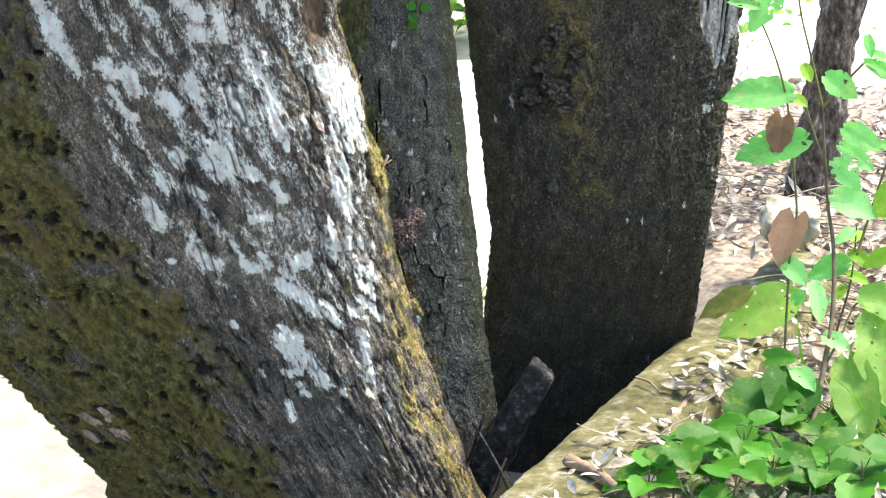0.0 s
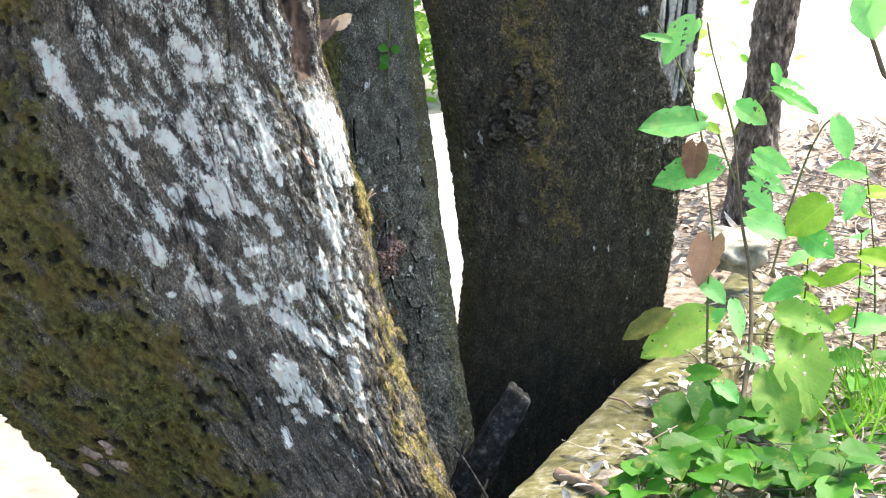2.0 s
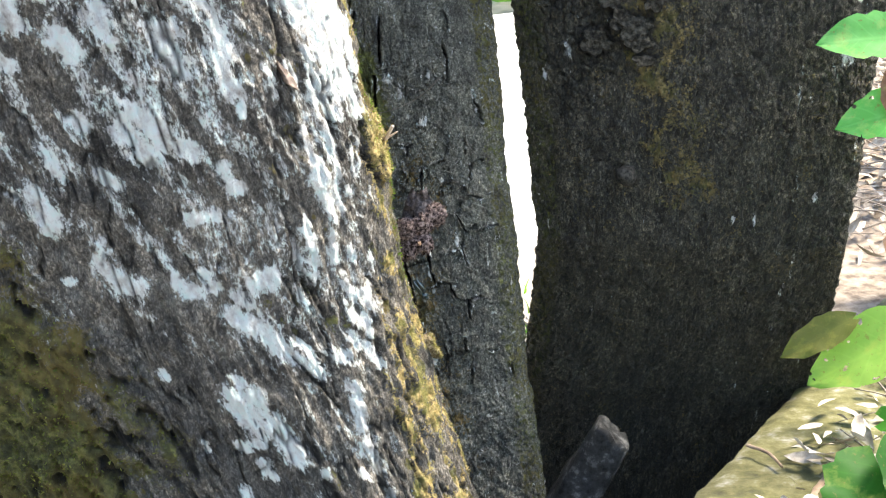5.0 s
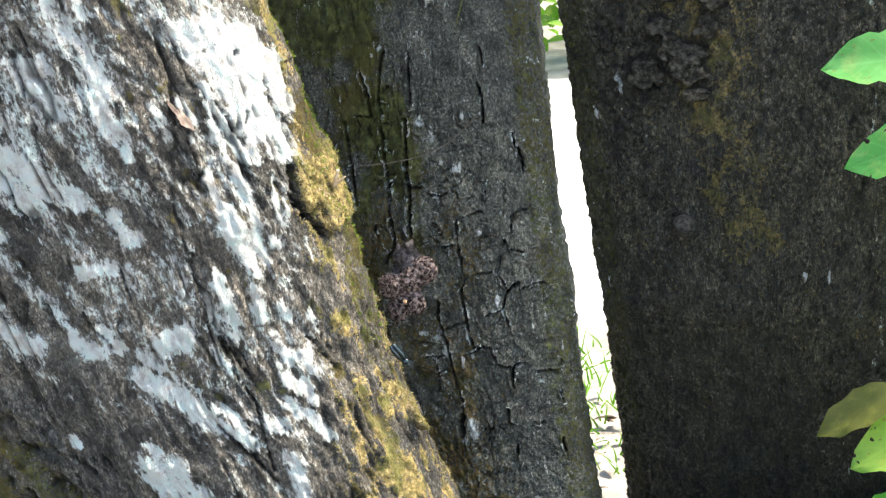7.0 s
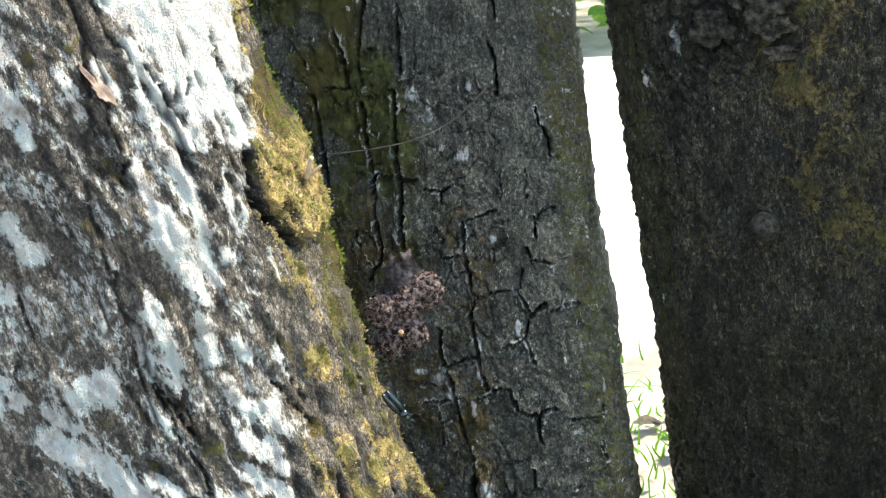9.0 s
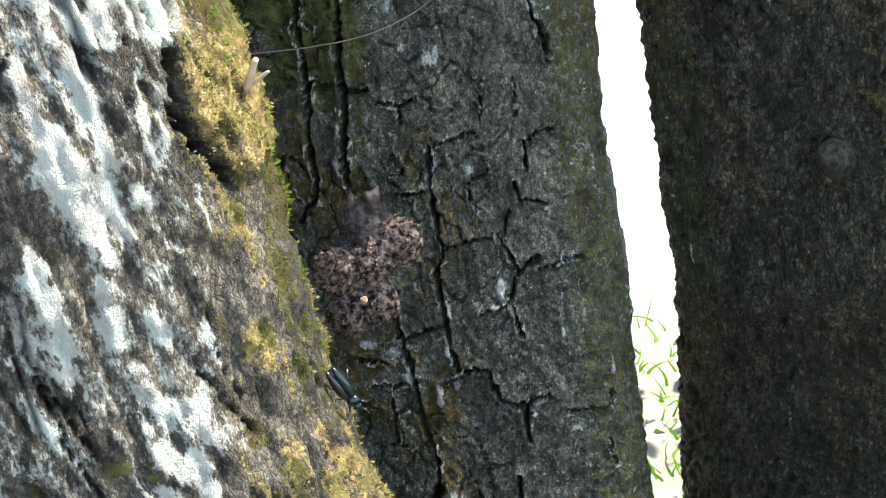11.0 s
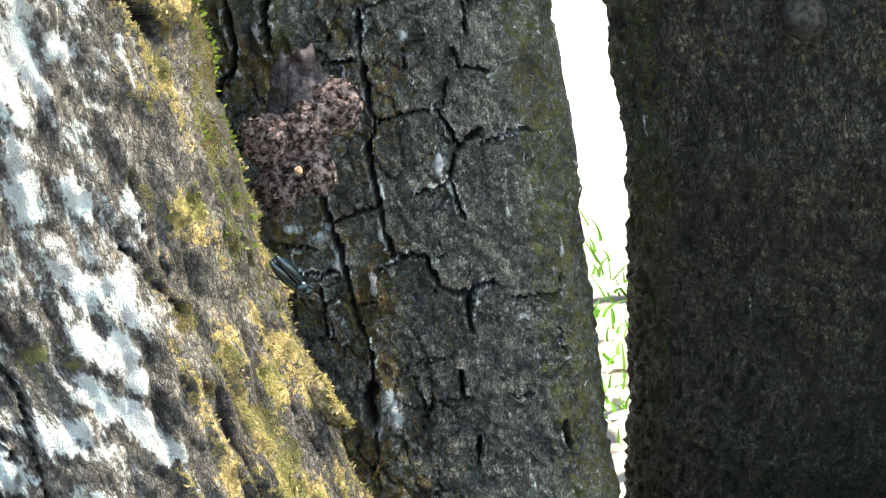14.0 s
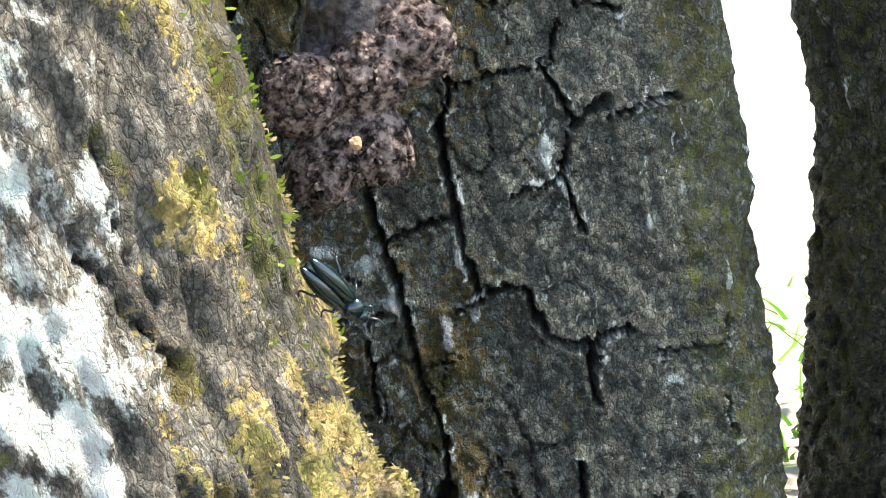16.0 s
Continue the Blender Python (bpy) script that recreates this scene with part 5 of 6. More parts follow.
def build_beetle():
    """A glossy blue-black beetle: its own space has the head towards -z and its back towards -y."""
    ob = thing("beetle", "glossy blue-black beetle clinging head down to the bark", "beetle")

    def lobe(name, centre, size, parent=ob, label="", mat=None, cut=None):
        bm = bmesh.new()
        bmesh.ops.create_uvsphere(bm, u_segments=28, v_segments=18, radius=1)
        for v in bm.verts:
            x, y, z = v.co
            if cut:
                x = x * cut(z)
            v.co = Vector((centre[0] + x * size[0], centre[1] + y * size[1], centre[2] + z * size[2]))
        for f in bm.faces:
            f.smooth = True
        return part(name, bm, mat or SHELL, parent, label)

    lobe("abdomen", (0, 0.0005, 0.004), (0.0044, 0.0028, 0.0105))
    for side in (-1, 1):
        w = lobe("wing_case", (side * 0.0020, -0.0006, 0.0045), (0.0029, 0.0034, 0.0108), label="shining ridged wing case", cut=lambda z: 1 - 0.25 * max(0, z) ** 2)
        for k in range(1):
            x = side * 0.0022
            rod("ridge", [(x, -0.0040 + 0.0003 * k * k, -0.004), (x, -0.0041 + 0.0003 * k * k, 0.004), (x * 0.8, -0.0035 + 0.0003 * k * k, 0.011)], (0.00016, 0.00012), SHELL, w, sides=5)
    lobe("thorax", (0, 0, -0.0082), (0.0037, 0.0026, 0.0034))
    h = lobe("head", (0, 0.0004, -0.0122), (0.0023, 0.0019, 0.0024))
    for side in (-1, 1):
        lobe("eye", (side * 0.002, 0, -0.0124), (0.0007, 0.0007, 0.0008), h)
        rod("antenna", [(side * 0.0012, 0, -0.0138), (side * 0.003, -0.0008, -0.0165), (side * 0.0032, -0.001, -0.0195)], (0.00028, 0.00042), SHELL, ob, sides=6)
        for k, z in enumerate((-0.0085, -0.0035, 0.002)):
            reach = 0.0062 + 0.0006 * k
            zz = z + (-0.005 if k == 0 else 0.001 if k == 1 else 0.006)
            rod("leg", [(side * 0.0025, 0.001, z), (side * reach * 0.7, -0.0015, (z + zz) / 2), (side * reach, 0.002, zz), (side * (reach + 0.002), 0.0035, zz - 0.002)], (0.0006, 0.00022), SHELL, ob, sides=6)
    for piece in ob.children_recursive:
        piece.data.transform(Matrix.Scale(0.74, 4))
    return ob


def build_vine():
    ob = thing("vine", "thin vine with small round green leaves climbing the trunk", "vine")
    rod("stem", [(-0.0354, 3.5469, 0.6697), (-0.0377, 3.5373, 0.6363), (-0.0387, 3.5317, 0.6162), (-0.0389, 3.5245, 0.5894), (-0.0435, 3.5183, 0.5693)], (0.0010, 0.0006), STEM, ob)
    for k, (p, d) in enumerate((((-0.0458, 3.5315, 0.6380), (-0.7, 0, 0.3)), ((-0.0279, 3.5357, 0.6345), (0.9, 0, 0.1)), ((-0.0435, 3.5285, 0.6245), (-0.5, 0, 0.5)), ((-0.0441, 3.5259, 0.6151), (-0.8, 0, -0.2)))):
        d = Vector(d).normalized() * 0.0065
        leaf(ob, Vector(p) - d, Vector(p) + d, 0.5, Vector((0, -0.8, 0.6)), LEAF, 0.1, 0.2, k)
    ob = thing("tendril", "thin dry tendril lying across the cracked bark", "tendril")
    rod("stem", [(-0.1288, 3.4869, 0.4634), (-0.0978, 3.4873, 0.4669), (-0.0699, 3.4902, 0.4724), (-0.0468, 3.4957, 0.4831), (-0.0287, 3.5035, 0.4996)], (0.0004, 0.00025), DRY, ob, sides=6)


def build_dead_leaf():
    ob = thing("dead_leaf", "curled dry brown leaf caught in a bark split", "leaf")
    a, b = Vector((-0.1429, 3.3300, 0.6870)), Vector((-0.0760, 3.3300, 0.7235))
    m = a + (b - a) * 0.68
    leaf(ob, a, m + (b - a) * 0.1, 0.24, (0.2, -0.8, 0.5), DRY_LEAF, -0.1, 0, 3, name="blade")
    leaf(ob, a + (b - a) * 0.6 + Vector((0, -0.003, 0)), b, 0.3, (0.1, -0.9, -0.3), PALE_LEAF, 0.1, 0, 8, "pale dry curled tip", name="tip")


def build_stump():
    ob = thing("root_stump", "charred broken root stub standing between the trunks", "root")
    tip, base = Vector((0.1278, 3.4040, 0.2150)), Vector((0.0634, 3.4040, 0.0942))
    base = base + (base - tip) * 0.35
    way = (tip - base).normalized()
    side = way.cross(Vector((0, -1, 0))).normalized()
    back = side.cross(way)
    rows = []
    for i in range(31):
        t = i / 30
        half = 0.026 - 0.009 * t
        row = []
        for k in range(28):
            w = 2 * math.pi * k / 28
            c, s = math.cos(w), math.sin(w)
            square = 1 / max(abs(c), abs(s)) ** 0.55
            r = half * square * (1 + 0.16 * noise.noise(Vector((c * 2, s * 2, t * 7))) + 0.07 * noise.noise(Vector((c * 9, s * 9, t * 12))))
            cut = 0.004 * c * t ** 8 + 0.004 * noise.noise(Vector((c * 3, s * 3, 5))) * t ** 8
            row.append(tuple(base + (tip - base) * t + (side * c + back * s) * r - way * cut))
        rows.append(row)
    for f in (0.8, 0.45, 0.02):
        rows.append([tuple(Vector(p).lerp(tip - way * 0.002, 1 - f)) for p in rows[30]])
    dress("stub", grid_mesh("stub", np.array(rows), closed=True), CHAR, ob)
    for k, (p, q) in enumerate((((0.0025, 3.3300, 0.0108), (0.0590, 3.3600, 0.1738)), ((0.1147, 3.3000, 0.0291), (0.0436, 3.3600, 0.1586)), ((0.0321, 3.2800, 0.0086), (0.0849, 3.3600, 0.1128)))):
        s = thing("twig", "thin dark twig fallen against the roots", "twig", "twigs between the roots")
        rod("stem", [p, (Vector(p) + Vector(q)) / 2 + Vector((0.004, 0, 0.006)), q], (0.0028, 0.0016), CHAR, s, rough=0.3, seed=k)


# ---- plants and litter ----
LEAVES_ONE = [
    ((0.3694, 3.4873, 0.5491), (0.2839, 3.4743, 0.5467), 0.26, 0),
    ((0.3877, 3.4736, 0.4951), (0.3016, 3.4551, 0.4777), 0.27, 0),
    ((0.3581, 3.4802, 0.5183), (0.3496, 3.4551, 0.4782), 0.34, 2),
    ((0.3759, 3.4381, 0.4049), (0.3542, 3.3987, 0.3588), 0.36, 2),
    ((0.3558, 3.5000, 0.6782), (0.3116, 3.4860, 0.6264), 0.30, 0),
    ((0.3302, 3.4996, 0.6518), (0.2865, 3.4878, 0.6627), 0.14, 0),
    ((0.3813, 3.4934, 0.5837), (0.3913, 3.4780, 0.5662), 0.30, 4),
    ((0.4087, 3.4912, 0.5701), (0.4471, 3.4745, 0.5490), 0.34, 0),
    ((0.3695, 3.4866, 0.5457), (0.3877, 3.4721, 0.5375), 0.30, 4),
    ((0.4567, 3.4976, 0.6206), (0.4626, 3.4827, 0.5972), 0.25, 0),
    ((0.4587, 3.4954, 0.5997), (0.4973, 3.4819, 0.5913), 0.18, 0)]
LEAVES_TWO = [
    ((0.4555, 3.4939, 0.5878), (0.5140, 3.4774, 0.5639), 0.18, 0),
    ((0.4329, 3.4775, 0.5090), (0.4786, 3.4582, 0.4888), 0.28, 0),
    ((0.4283, 3.4715, 0.4888), (0.4705, 3.4500, 0.4650), 0.24, 0),
    ((0.4215, 3.4653, 0.4702), (0.4533, 3.4412, 0.4427), 0.30, 0),
    ((0.4218, 3.4508, 0.4329), (0.4721, 3.4280, 0.4135), 0.36, 0),
    ((0.5240, 3.4567, 0.4483), (0.4693, 3.4292, 0.4160), 0.36, 4),
    ((0.4913, 3.4421, 0.4145), (0.5300, 3.4151, 0.3891), 0.36, 0),
    ((0.5363, 3.4876, 0.5521), (0.5505, 3.4632, 0.5055), 0.30, 0),
    ((0.5655, 3.4637, 0.4671), (0.5434, 3.4360, 0.4315), 0.30, 0),
    ((0.3627, 3.4144, 0.3610), (0.3900, 3.3856, 0.3388), 0.30, 0),
    ((0.4006, 3.3992, 0.3372), (0.4074, 3.3575, 0.3005), 0.20, 0)]
LEAVES_THREE = [
    ((0.3755, 3.3840, 0.3150), (0.3886, 3.3816, 0.3328), 0.40, 0),
    ((0.3859, 3.4750, 0.2910), (0.2868, 3.4600, 0.2459), 0.30, 1),
    ((0.3267, 3.4750, 0.2978), (0.2643, 3.4600, 0.2675), 0.22, 5),
    ((0.4558, 3.3903, 0.3248), (0.5277, 3.3655, 0.3124), 0.32, 1),
    ((0.4775, 3.3784, 0.3087), (0.4902, 3.2832, 0.2227), 0.28, 1),
    ((0.4404, 3.3400, 0.2619), (0.4589, 3.2516, 0.1955), 0.26, 1),
    ((0.3403, 3.3097, 0.2293), (0.3040, 3.2516, 0.1932), 0.48, 3),
    ((0.3747, 3.3215, 0.2415), (0.3583, 3.2636, 0.2037), 0.50, 3),
    ((0.3443, 3.3390, 0.2594), (0.3819, 3.3290, 0.2666), 0.34, 3),
    ((0.3750, 3.3324, 0.2528), (0.4001, 3.2999, 0.2369), 0.30, 0),
    ((0.4115, 3.3594, 0.2837), (0.4424, 3.3369, 0.2762), 0.30, 0)]
STEMS = [
    [(0.3903, 3.2424, 0.1734), (0.3988, 3.2861, 0.2086), (0.4106, 3.3298, 0.2506), (0.4223, 3.3775, 0.3068), (0.4231, 3.4209, 0.3728), (0.4162, 3.4436, 0.4168), (0.4126, 3.4600, 0.4556), (0.4086, 3.4756, 0.5020), (0.4067, 3.4836, 0.5324)],
    [(0.3649, 3.3400, 0.2608), (0.3695, 3.4062, 0.3477), (0.3780, 3.4375, 0.4036), (0.3742, 3.4600, 0.4552), (0.3664, 3.4811, 0.5218), (0.3551, 3.4912, 0.5696), (0.3366, 3.4975, 0.6181), (0.3074, 3.5000, 0.6778)],
    [(0.4067, 3.4836, 0.5324), (0.4216, 3.4876, 0.5510), (0.4454, 3.4923, 0.5773), (0.4555, 3.4939, 0.5878)],
    [(0.4067, 3.4836, 0.5324), (0.3931, 3.4934, 0.5838), (0.3777, 3.4990, 0.6395), (0.3711, 3.5000, 0.6748)],
    [(0.4508, 3.4173, 0.3670), (0.4649, 3.4391, 0.4078), (0.4788, 3.4575, 0.4498), (0.4991, 3.4756, 0.5029), (0.5193, 3.4851, 0.5403), (0.5329, 3.4876, 0.5521)],
    [(0.4106, 3.3298, 0.2506), (0.4321, 3.3594, 0.2840), (0.4501, 3.3840, 0.3159), (0.4707, 3.3818, 0.3133)],
    [(0.4075, 3.4671, 0.4753), (0.3945, 3.4775, 0.5086), (0.3835, 3.4859, 0.5424)]]
BRANCH = [(0.6095, 3.5000, 0.5454), (0.5907, 3.5000, 0.6117), (0.5645, 3.5000, 0.6811), (0.5438, 3.5000, 0.7116)]


def build_weed():
    ob = thing("weed", "tall weed with pale green holed leaves growing beside the kerb", "plant")
    for k, p in enumerate(STEMS):
        p = [Vector(q) for q in p]
        if k < 2:
            p[0].z = 0.168
        rod("stem", p, ((0.0042, 0.0011) if k == 0 else (0.0018, 0.0011)), STEM_BROWN if k == 0 else STEM, ob, sides=8, rough=0.2, seed=k)
    rnd = random.Random(7)
    for k, (base, tip, width, tint) in enumerate(LEAVES_ONE + LEAVES_TWO + LEAVES_THREE):
        face = Vector((rnd.uniform(-0.35, 0.35), -0.65, 0.75 + rnd.uniform(-0.2, 0.2)))
        mat = (LEAF_PALE, LEAF_YELLOW, LEAF_RED, LEAF_DARK, LEAF_LIME, LEAF_BROWN)[tint]
        label = ("", "yellowing spotted leaf", "reddish-brown young leaf", "", "bright lime green leaf", "olive brown wilting leaf")[tint]
        leaf(ob, base, tip, width, face, mat, 0.1, 0.9 if tint in (2, 3) else 0.35, k, label, holes=1 if tint < 2 and k % 3 else 0)
    lime = thing("weed", "small weed with lime green leaves behind the seedlings", "plant")
    for k, (foot, way) in enumerate((((0.56, 3.52, 0.19), (0.015, 0, 0.2)), ((0.61, 3.6, 0.19), (-0.02, 0, 0.27)), ((0.50, 3.62, 0.19), (0.02, 0, 0.15)))):
        foot, way = Vector(foot), Vector(way)
        rod("stem", [foot, foot + way * 0.5 + Vector((0.006, 0, 0)), foot + way], (0.0018, 0.0009), STEM, lime, sides=6)
        for j in range(7):
            b = foot + way * (0.35 + 0.1 * j)
            out = Vector((math.cos(2.4 * j + k), 0.6 * math.sin(2.4 * j + k), rnd.uniform(-0.35, 0.25)))
            leaf(lime, b, b + out * rnd.uniform(0.035, 0.06), rnd.uniform(0.24, 0.36), (rnd.uniform(-0.3, 0.3), -0.6, 0.8), LEAF_LIME if j % 3 else LEAF_PALE, 0.15, 0.4, 400 + 10 * k + j)
    side = thing("sapling", "bare thin sapling with a few yellow-green leaves", "plant")
    foot = Vector(BRANCH[0])
    rod("stem", [Vector((foot.x + 0.02, foot.y, 0.168)), foot, *[Vector(q) for q in BRANCH[1:]]], (0.006, 0.002), STEM_BROWN, side)
    rod("stem", [Vector(BRANCH[2]), Vector(BRANCH[2]) + Vector((0.025, 0, 0.05))], (0.002, 0.001), STEM_BROWN, side)
    end = Vector(BRANCH[-1])
    leaf(side, end, end + Vector((-0.035, -0.01, 0.004)), 0.3, (0, -0.8, 0.5), LEAF_YELLOW, 0.1, 0.3, 2)
    leaf(side, end + Vector((0.02, 0, 0)), end + Vector((0.035, -0.01, -0.06)), 0.4, (0, -0.9, 0.3), LEAF_PALE, 0.1, 0.3, 3)
    leaf(side, end + Vector((0.0, 0, 0.01)), end + Vector((0.05, -0.01, 0.03)), 0.4, (0, -0.9, 0.3), LEAF_PALE, 0.1, 0.3, 4)
    return ob


def build_low_plants():
    rnd = random.Random(12)
    spots = [(0.306, 3.166), (0.284, 3.098), (0.330, 3.124), (0.365, 3.159), (0.387, 3.093), (0.432, 3.179), (0.459, 3.112), (0.505, 3.182), (0.497, 3.097), (0.377, 3.247), (0.543, 3.166), (0.447, 3.286), (0.502, 3.288), (0.547, 3.327), (0.257, 3.064), (0.346, 3.059), (0.574, 3.443), (0.398, 3.359)]
    for k, (x, y) in enumerate(spots):
        ob = thing("seedling", "low broad-leaved seedling with bright green heart-shaped leaves", "plant", "seedlings beside the kerb")
        g = 0.168
        n = rnd.randint(4, 6)
        top = Vector((x + rnd.uniform(-0.01, 0.01), y, g + rnd.uniform(0.03, 0.075)))
        rod("stem", [(x, y, g - 0.01), top], (0.0016, 0.001), STEM, ob, sides=6)
        for j in range(n):
            w = 2 * math.pi * (j + rnd.random() * 0.6) / n
            out = Vector((math.cos(w), math.sin(w), 0))
            b = top + out * 0.012 + Vector((0, 0, rnd.uniform(-0.03, 0.01)))
            size = rnd.uniform(0.026, 0.058)
            tip = b + out * size + Vector((0, 0, rnd.uniform(-0.012, 0.01)))
            rod("stalk", [top - Vector((0, 0, 0.02)), b], (0.0009, 0.0007), STEM, ob, sides=5)
            leaf(ob, b, tip, rnd.uniform(0.36, 0.5), Vector((0, -0.35, 1)), rnd.choice((LEAF, LEAF_DARK, LEAF_DARK)), 0.2, 0.9, k * 10 + j)


def blade(base, way, length, width, bend):
    base, way = Vector(base), Vector(way).normalized()
    side = way.cross(Vector((0.1, -1, 0.2))).normalized()
    rows = []
    for k in range(6):
        t = k / 5
        c = base + way * (length * t) + Vector((bend * t * t * length * 0.8, 0, -abs(bend) * t * t * length * 0.5))
        rows.append([tuple(c + side * (s * width * (1 - t ** 1.5))) for s in (-1, 0, 1)])
    return np.array(rows)


def build_grass():
    rnd = random.Random(21)
    out = []
    for k in range(1500):
        x, y = rnd.uniform(-0.45, 0.2), rnd.uniform(3.98, 4.42)
        if rnd.random() > 1.1 - abs(y - 4.12) * 3.5:
            continue
        out.append(blade((x, y, 0.0), (rnd.gauss(0, 0.5), rnd.gauss(0, 0.3), 1), rnd.uniform(0.012, 0.035) * (3.0 if rnd.random() < 0.04 else 1), rnd.uniform(0.0006, 0.0015), rnd.gauss(0, 0.7)))
    for k in range(160):
        x, y = 0.58 + rnd.gauss(0, 0.05), 3.38 + rnd.gauss(0, 0.06)
        out.append(blade((x, y, 0.168), (rnd.gauss(0, 0.35), rnd.gauss(0, 0.3), 1), rnd.uniform(0.06, 0.16), rnd.uniform(0.0015, 0.003), rnd.gauss(0, 0.7)))
    many("grass", out, GRASS, "sparse bright green grass on bare ground", "grass")


def build_litter():
    rnd = random.Random(31)
    leaves, twigs = [], []
    while len(leaves) < 6500:
        x, y = rnd.uniform(0.05, 1.6), rnd.uniform(2.6, 4.9)
        q = Vector((x, y)) - KERB_A
        on_kerb = q.dot(KERB_OUT) < 0.13 + 0.02 * noise.noise(Vector((x * 30, y * 30, 0))) and q.dot(KERB_WAY) < 1.0
        inner = q.dot(KERB_OUT) > 0.06 + 0.03 * noise.noise(Vector((x * 18, y * 18, 4)))
        if float(raised(np.array(x), np.array(y))) < 0.5 or (on_kerb and rnd.random() < (0.2 if inner else 0.95)) or x > 0.45 + 0.36 * (y - 2.5):
            continue
        z = float(ground_height(np.array(x), np.array(y))) + 0.004 + rnd.uniform(0, 0.014) + (0.03 if on_kerb else 0)
        w = rnd.uniform(0, 6.28)
        size = rnd.uniform(0.006, 0.02) if rnd.random() < 0.6 else rnd.uniform(0.018, 0.04)
        d = Vector((math.cos(w), math.sin(w), rnd.uniform(-0.3, 0.5))) * size
        leaves.append(leaf_grid((x, y, z), Vector((x, y, z)) + d, rnd.uniform(0.07, 0.26), (rnd.gauss(0, 0.6), rnd.gauss(0, 0.6), 1), rnd.uniform(-0.7, 0.7), 0, len(leaves))[::3, ::2])
    for k in range(260):
        p = Vector((rnd.uniform(-0.4, 0.15), rnd.uniform(3.9, 4.25), 0.006))
        w = rnd.uniform(0, 6.28)
        leaves.append(leaf_grid(p, p + Vector((math.cos(w), math.sin(w), rnd.uniform(0, 0.4))) * rnd.uniform(0.008, 0.03), 0.25, (rnd.gauss(0, 0.4), rnd.gauss(0, 0.4), 1), 0.3, 0, k)[::3, ::2])
    many("leaf_litter", leaves, LITTER, "dry curled brown leaf litter over the ground", "leaf litter")
    while len(twigs) < 900:
        x, y = rnd.uniform(0.1, 1.2), rnd.uniform(2.8, 4.6)
        q = Vector((x, y)) - KERB_A
        if (q.dot(KERB_OUT) < 0.1 and q.dot(KERB_WAY) < 1.0) or float(raised(np.array(x), np.array(y))) < 0.95 or x > 0.45 + 0.36 * (y - 2.5):
            continue
        w, n = rnd.uniform(0, 6.28), rnd.uniform(0.03, 0.12)
        a = Vector((x, y, 0.191 if q.dot(KERB_OUT) > 0.13 else 0.206))
        d = Vector((math.cos(w), math.sin(w), rnd.uniform(-0.05, 0.12))) * n
        r = rnd.uniform(0.0005, 0.0016)
        twigs.append(tube([a, a + d * 0.5 + Vector((rnd.gauss(0, 0.006), rnd.gauss(0, 0.006), 0.004)), a + d], (r, r * 0.6), 5)[:, list(range(5)) + [0]])
    many("twig_litter", twigs, DRY, "dry grey twigs scattered over the litter", "twigs")
    for label, a, b, r in (("short thick broken stick lying on the kerb", (0.1648, 3.1271, 0.2100), (0.2200, 3.0621, 0.2050), 0.008),
                           ("flat strip of brown bark on the ground", (0.2854, 3.2930, 0.1950), (0.3177, 3.4065, 0.1950), 0.006),
                           ("pale dry twig lying on the mossy kerb", (0.2411, 3.3999, 0.2080), (0.2686, 3.3563, 0.2080), 0.0016)):
        s = thing("stick", label, "stick")
        rod("wood", [a, (Vector(a) + Vector(b)) / 2 + Vector((0.003, 0.002, 0.002)), b], (r, r * 0.8), STICK, s, sides=12, rough=0.35, seed=int(r * 999))


def build_stone():
    bm = bmesh.new()
    bmesh.ops.create_cube(bm, size=1)
    bmesh.ops.subdivide_edges(bm, edges=bm.edges[:], cuts=11, use_grid_fill=True)
    for v in bm.verts:
        n = v.co.normalized() * 0.62
        v.co = v.co.lerp(n, 0.4)
        v.co += v.co.normalized() * 0.12 * noise.noise(v.co * 3.1) + v.co.normalized() * 0.04 * noise.noise(v.co * 9)
        v.co = Vector((v.co.x * 0.075, v.co.y * 0.10, v.co.z * 0.042)) + Vector((0.4516, 3.8500, 0.2706))
    for f in bm.faces:
        f.smooth = True
    ob = thing("stone", "pale mossy stone block at the end of the kerb", "stone")
    part("block", bm, STONE, ob)


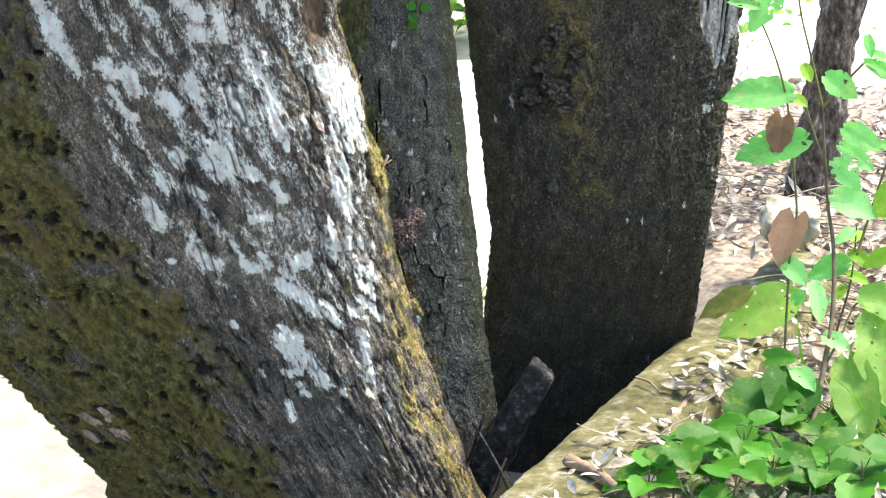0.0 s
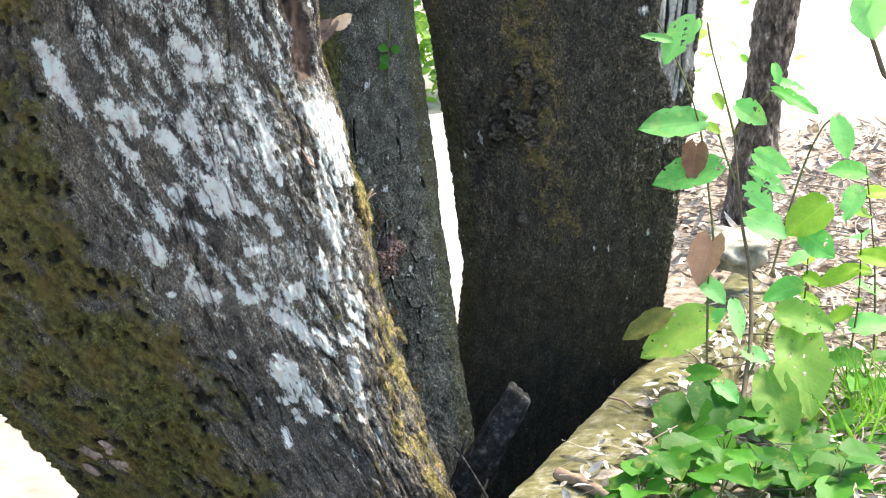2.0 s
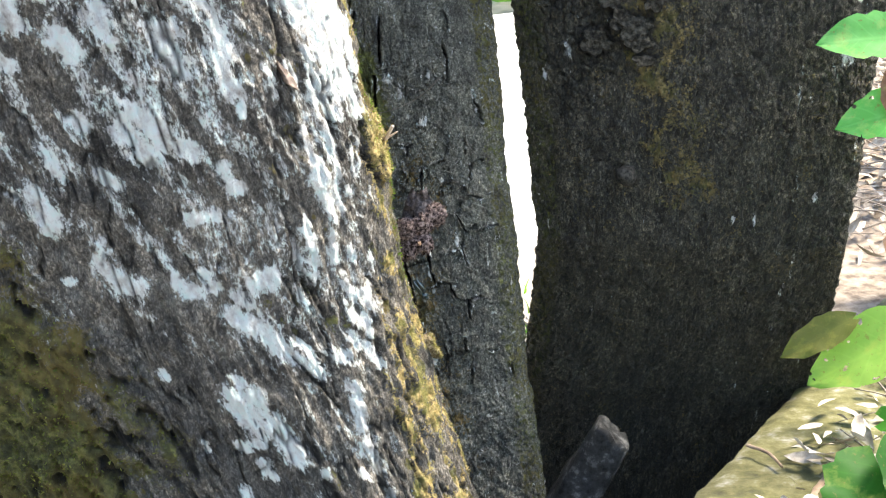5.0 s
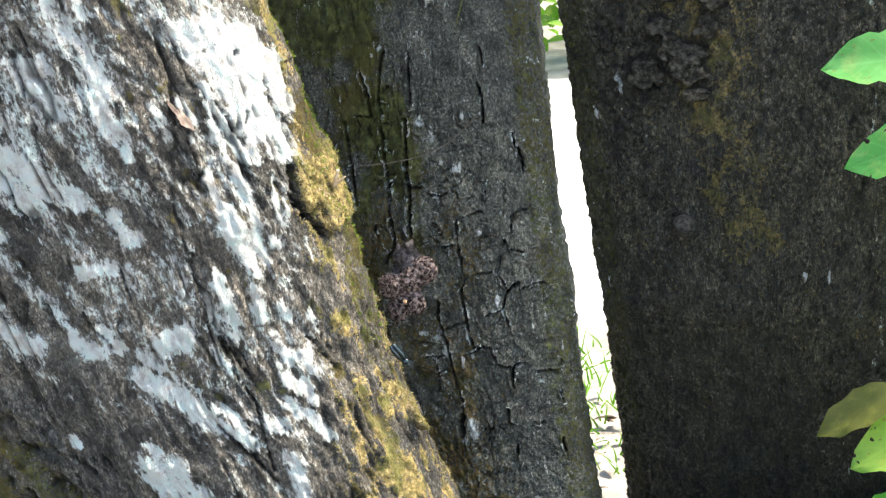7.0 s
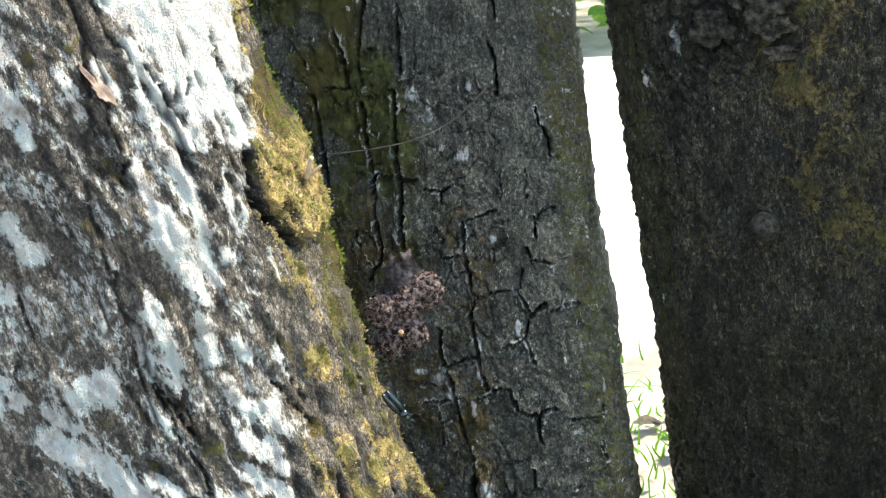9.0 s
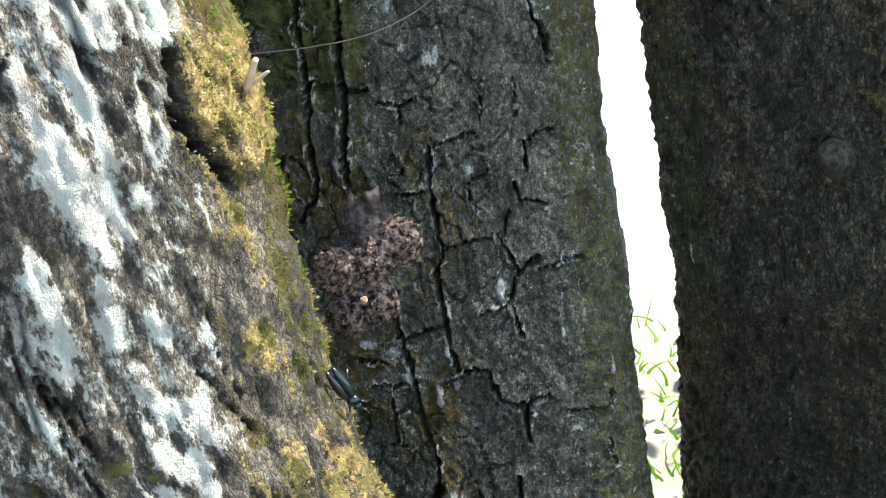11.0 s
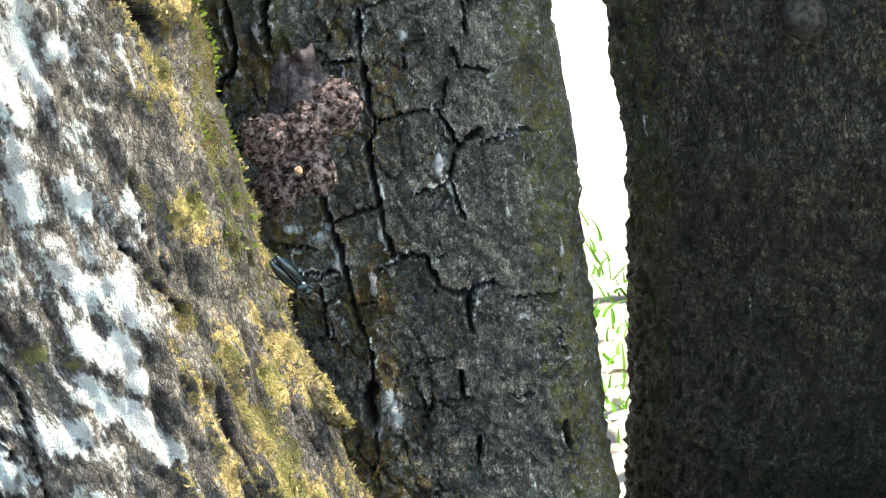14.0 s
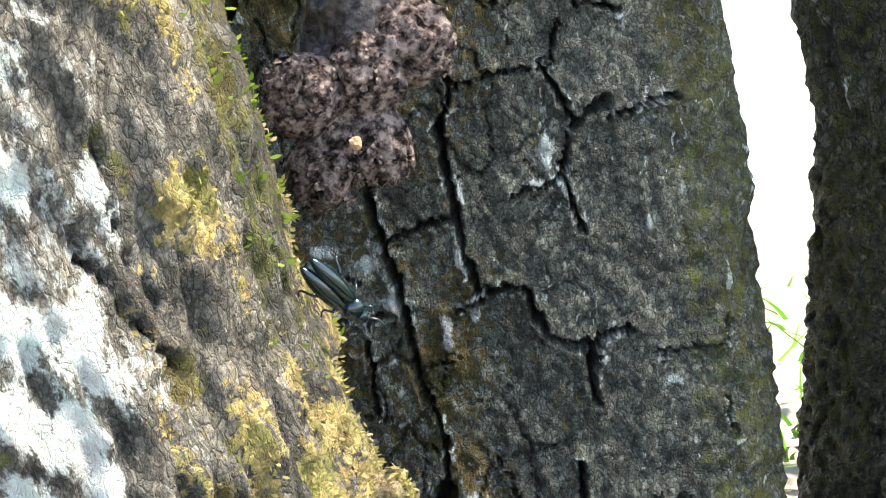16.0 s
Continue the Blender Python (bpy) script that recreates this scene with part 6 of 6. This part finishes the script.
def build_far():
    P = []
    for i, y in enumerate(np.linspace(0, 1, 24)):
        P.append([(x, 4.5 + 0.12 * x + y * (1.2 + 0.9 * min(1.2, max(0, x))) + 0.03 * noise.noise(Vector((x * 2, i, 0))), 0.02 if 0 < i < 23 else -0.02) for x in np.linspace(-9, 9, 120)])
    tagged(dress("path", grid_mesh("path", np.array(P)), PATH), "pale sunlit concrete path", "path", kind="structure")
    rnd = random.Random(41)
    for k in range(14):
        cx = -3.2 + k * 0.42
        if cx > 0.3:
            break
        cy = 5.78 + 0.98 * min(1.2, max(0, cx)) + rnd.uniform(-0.04, 0.12)
        ob = thing("bush", "dense bright green bush beyond the path", "bush", "bushes beyond the path")
        arrays = []
        for j in range(1100):
            d = Vector((rnd.gauss(0, 0.2), rnd.gauss(0, 0.1), abs(rnd.gauss(0, 0.36)) + 0.01))
            p = Vector((cx, cy, 0)) + d
            w = Vector((rnd.gauss(0, 1), rnd.gauss(0, 1), rnd.gauss(0, 0.5))).normalized()
            arrays.append(leaf_grid(p, p + w * rnd.uniform(0.018, 0.045), rnd.uniform(0.2, 0.35), (rnd.gauss(0, 0.4), -0.4, 1), 0.2, 0.3, j)[::2, ::2])
        crown = many("crown", arrays, BUSH, "x", "x")
        crown.parent = ob
        for key in ("category", "label"):
            del crown[key]
        for j in range(4):
            rod("stem", [(cx + 0.03 * j, cy, -0.02), (cx + rnd.gauss(0, 0.1), cy, 0.3), (cx + rnd.gauss(0, 0.2), cy, 0.55)], (0.008, 0.003), STEM_BROWN, ob, sides=6)


def motions():
    walk(BEETLE, [
        (0.0, pose(-0.0263, 3.3340, 0.3558, 0, -30, 25)),
        (5.5, pose(-0.0337, 3.3340, 0.3645, 0, -32, 25)),
        (8.5, pose(-0.0323, 3.3340, 0.3615, 0, -32, 27)),
        (11.0, pose(-0.0391, 3.3340, 0.3672, 0, -30, 26)),
        (12.5, pose(-0.0366, 3.3340, 0.3637, 0, -31, 25)),
        (13.5, pose(-0.0337, 3.3340, 0.3638, 10, -34, 24)),
        (14.5, pose(-0.0360, 3.3340, 0.3652, 10, -37, 24)),
        (15.0, pose(-0.0358, 3.3340, 0.3665, 10, -38, 24)),
        (16.0, pose(-0.0373, 3.3340, 0.3692, 10, -38, 24)),
    ])
    walk(WEED, [(t, pose(sway, 0, 0)) for t, sway in ((0.0, 0.053), (0.2, 0.051), (0.4, 0.012), (0.5, 0.000), (0.7, 0.008), (1.0, 0.022), (1.5, 0.013), (2.0, -0.004), (2.5, -0.003), (3.0, 0.022), (5.5, -0.004), (7.0, -0.027), (16.0, -0.027))])


build_ground()
build_kerb()
build_left_trunk()
build_middle_trunk()
build_right_trunk()
build_back_tree()
build_nest()
BEETLE = build_beetle()
build_vine()
build_dead_leaf()
build_stump()
WEED = build_weed()
build_low_plants()
build_grass()
build_litter()
build_stone()
build_far()
motions()
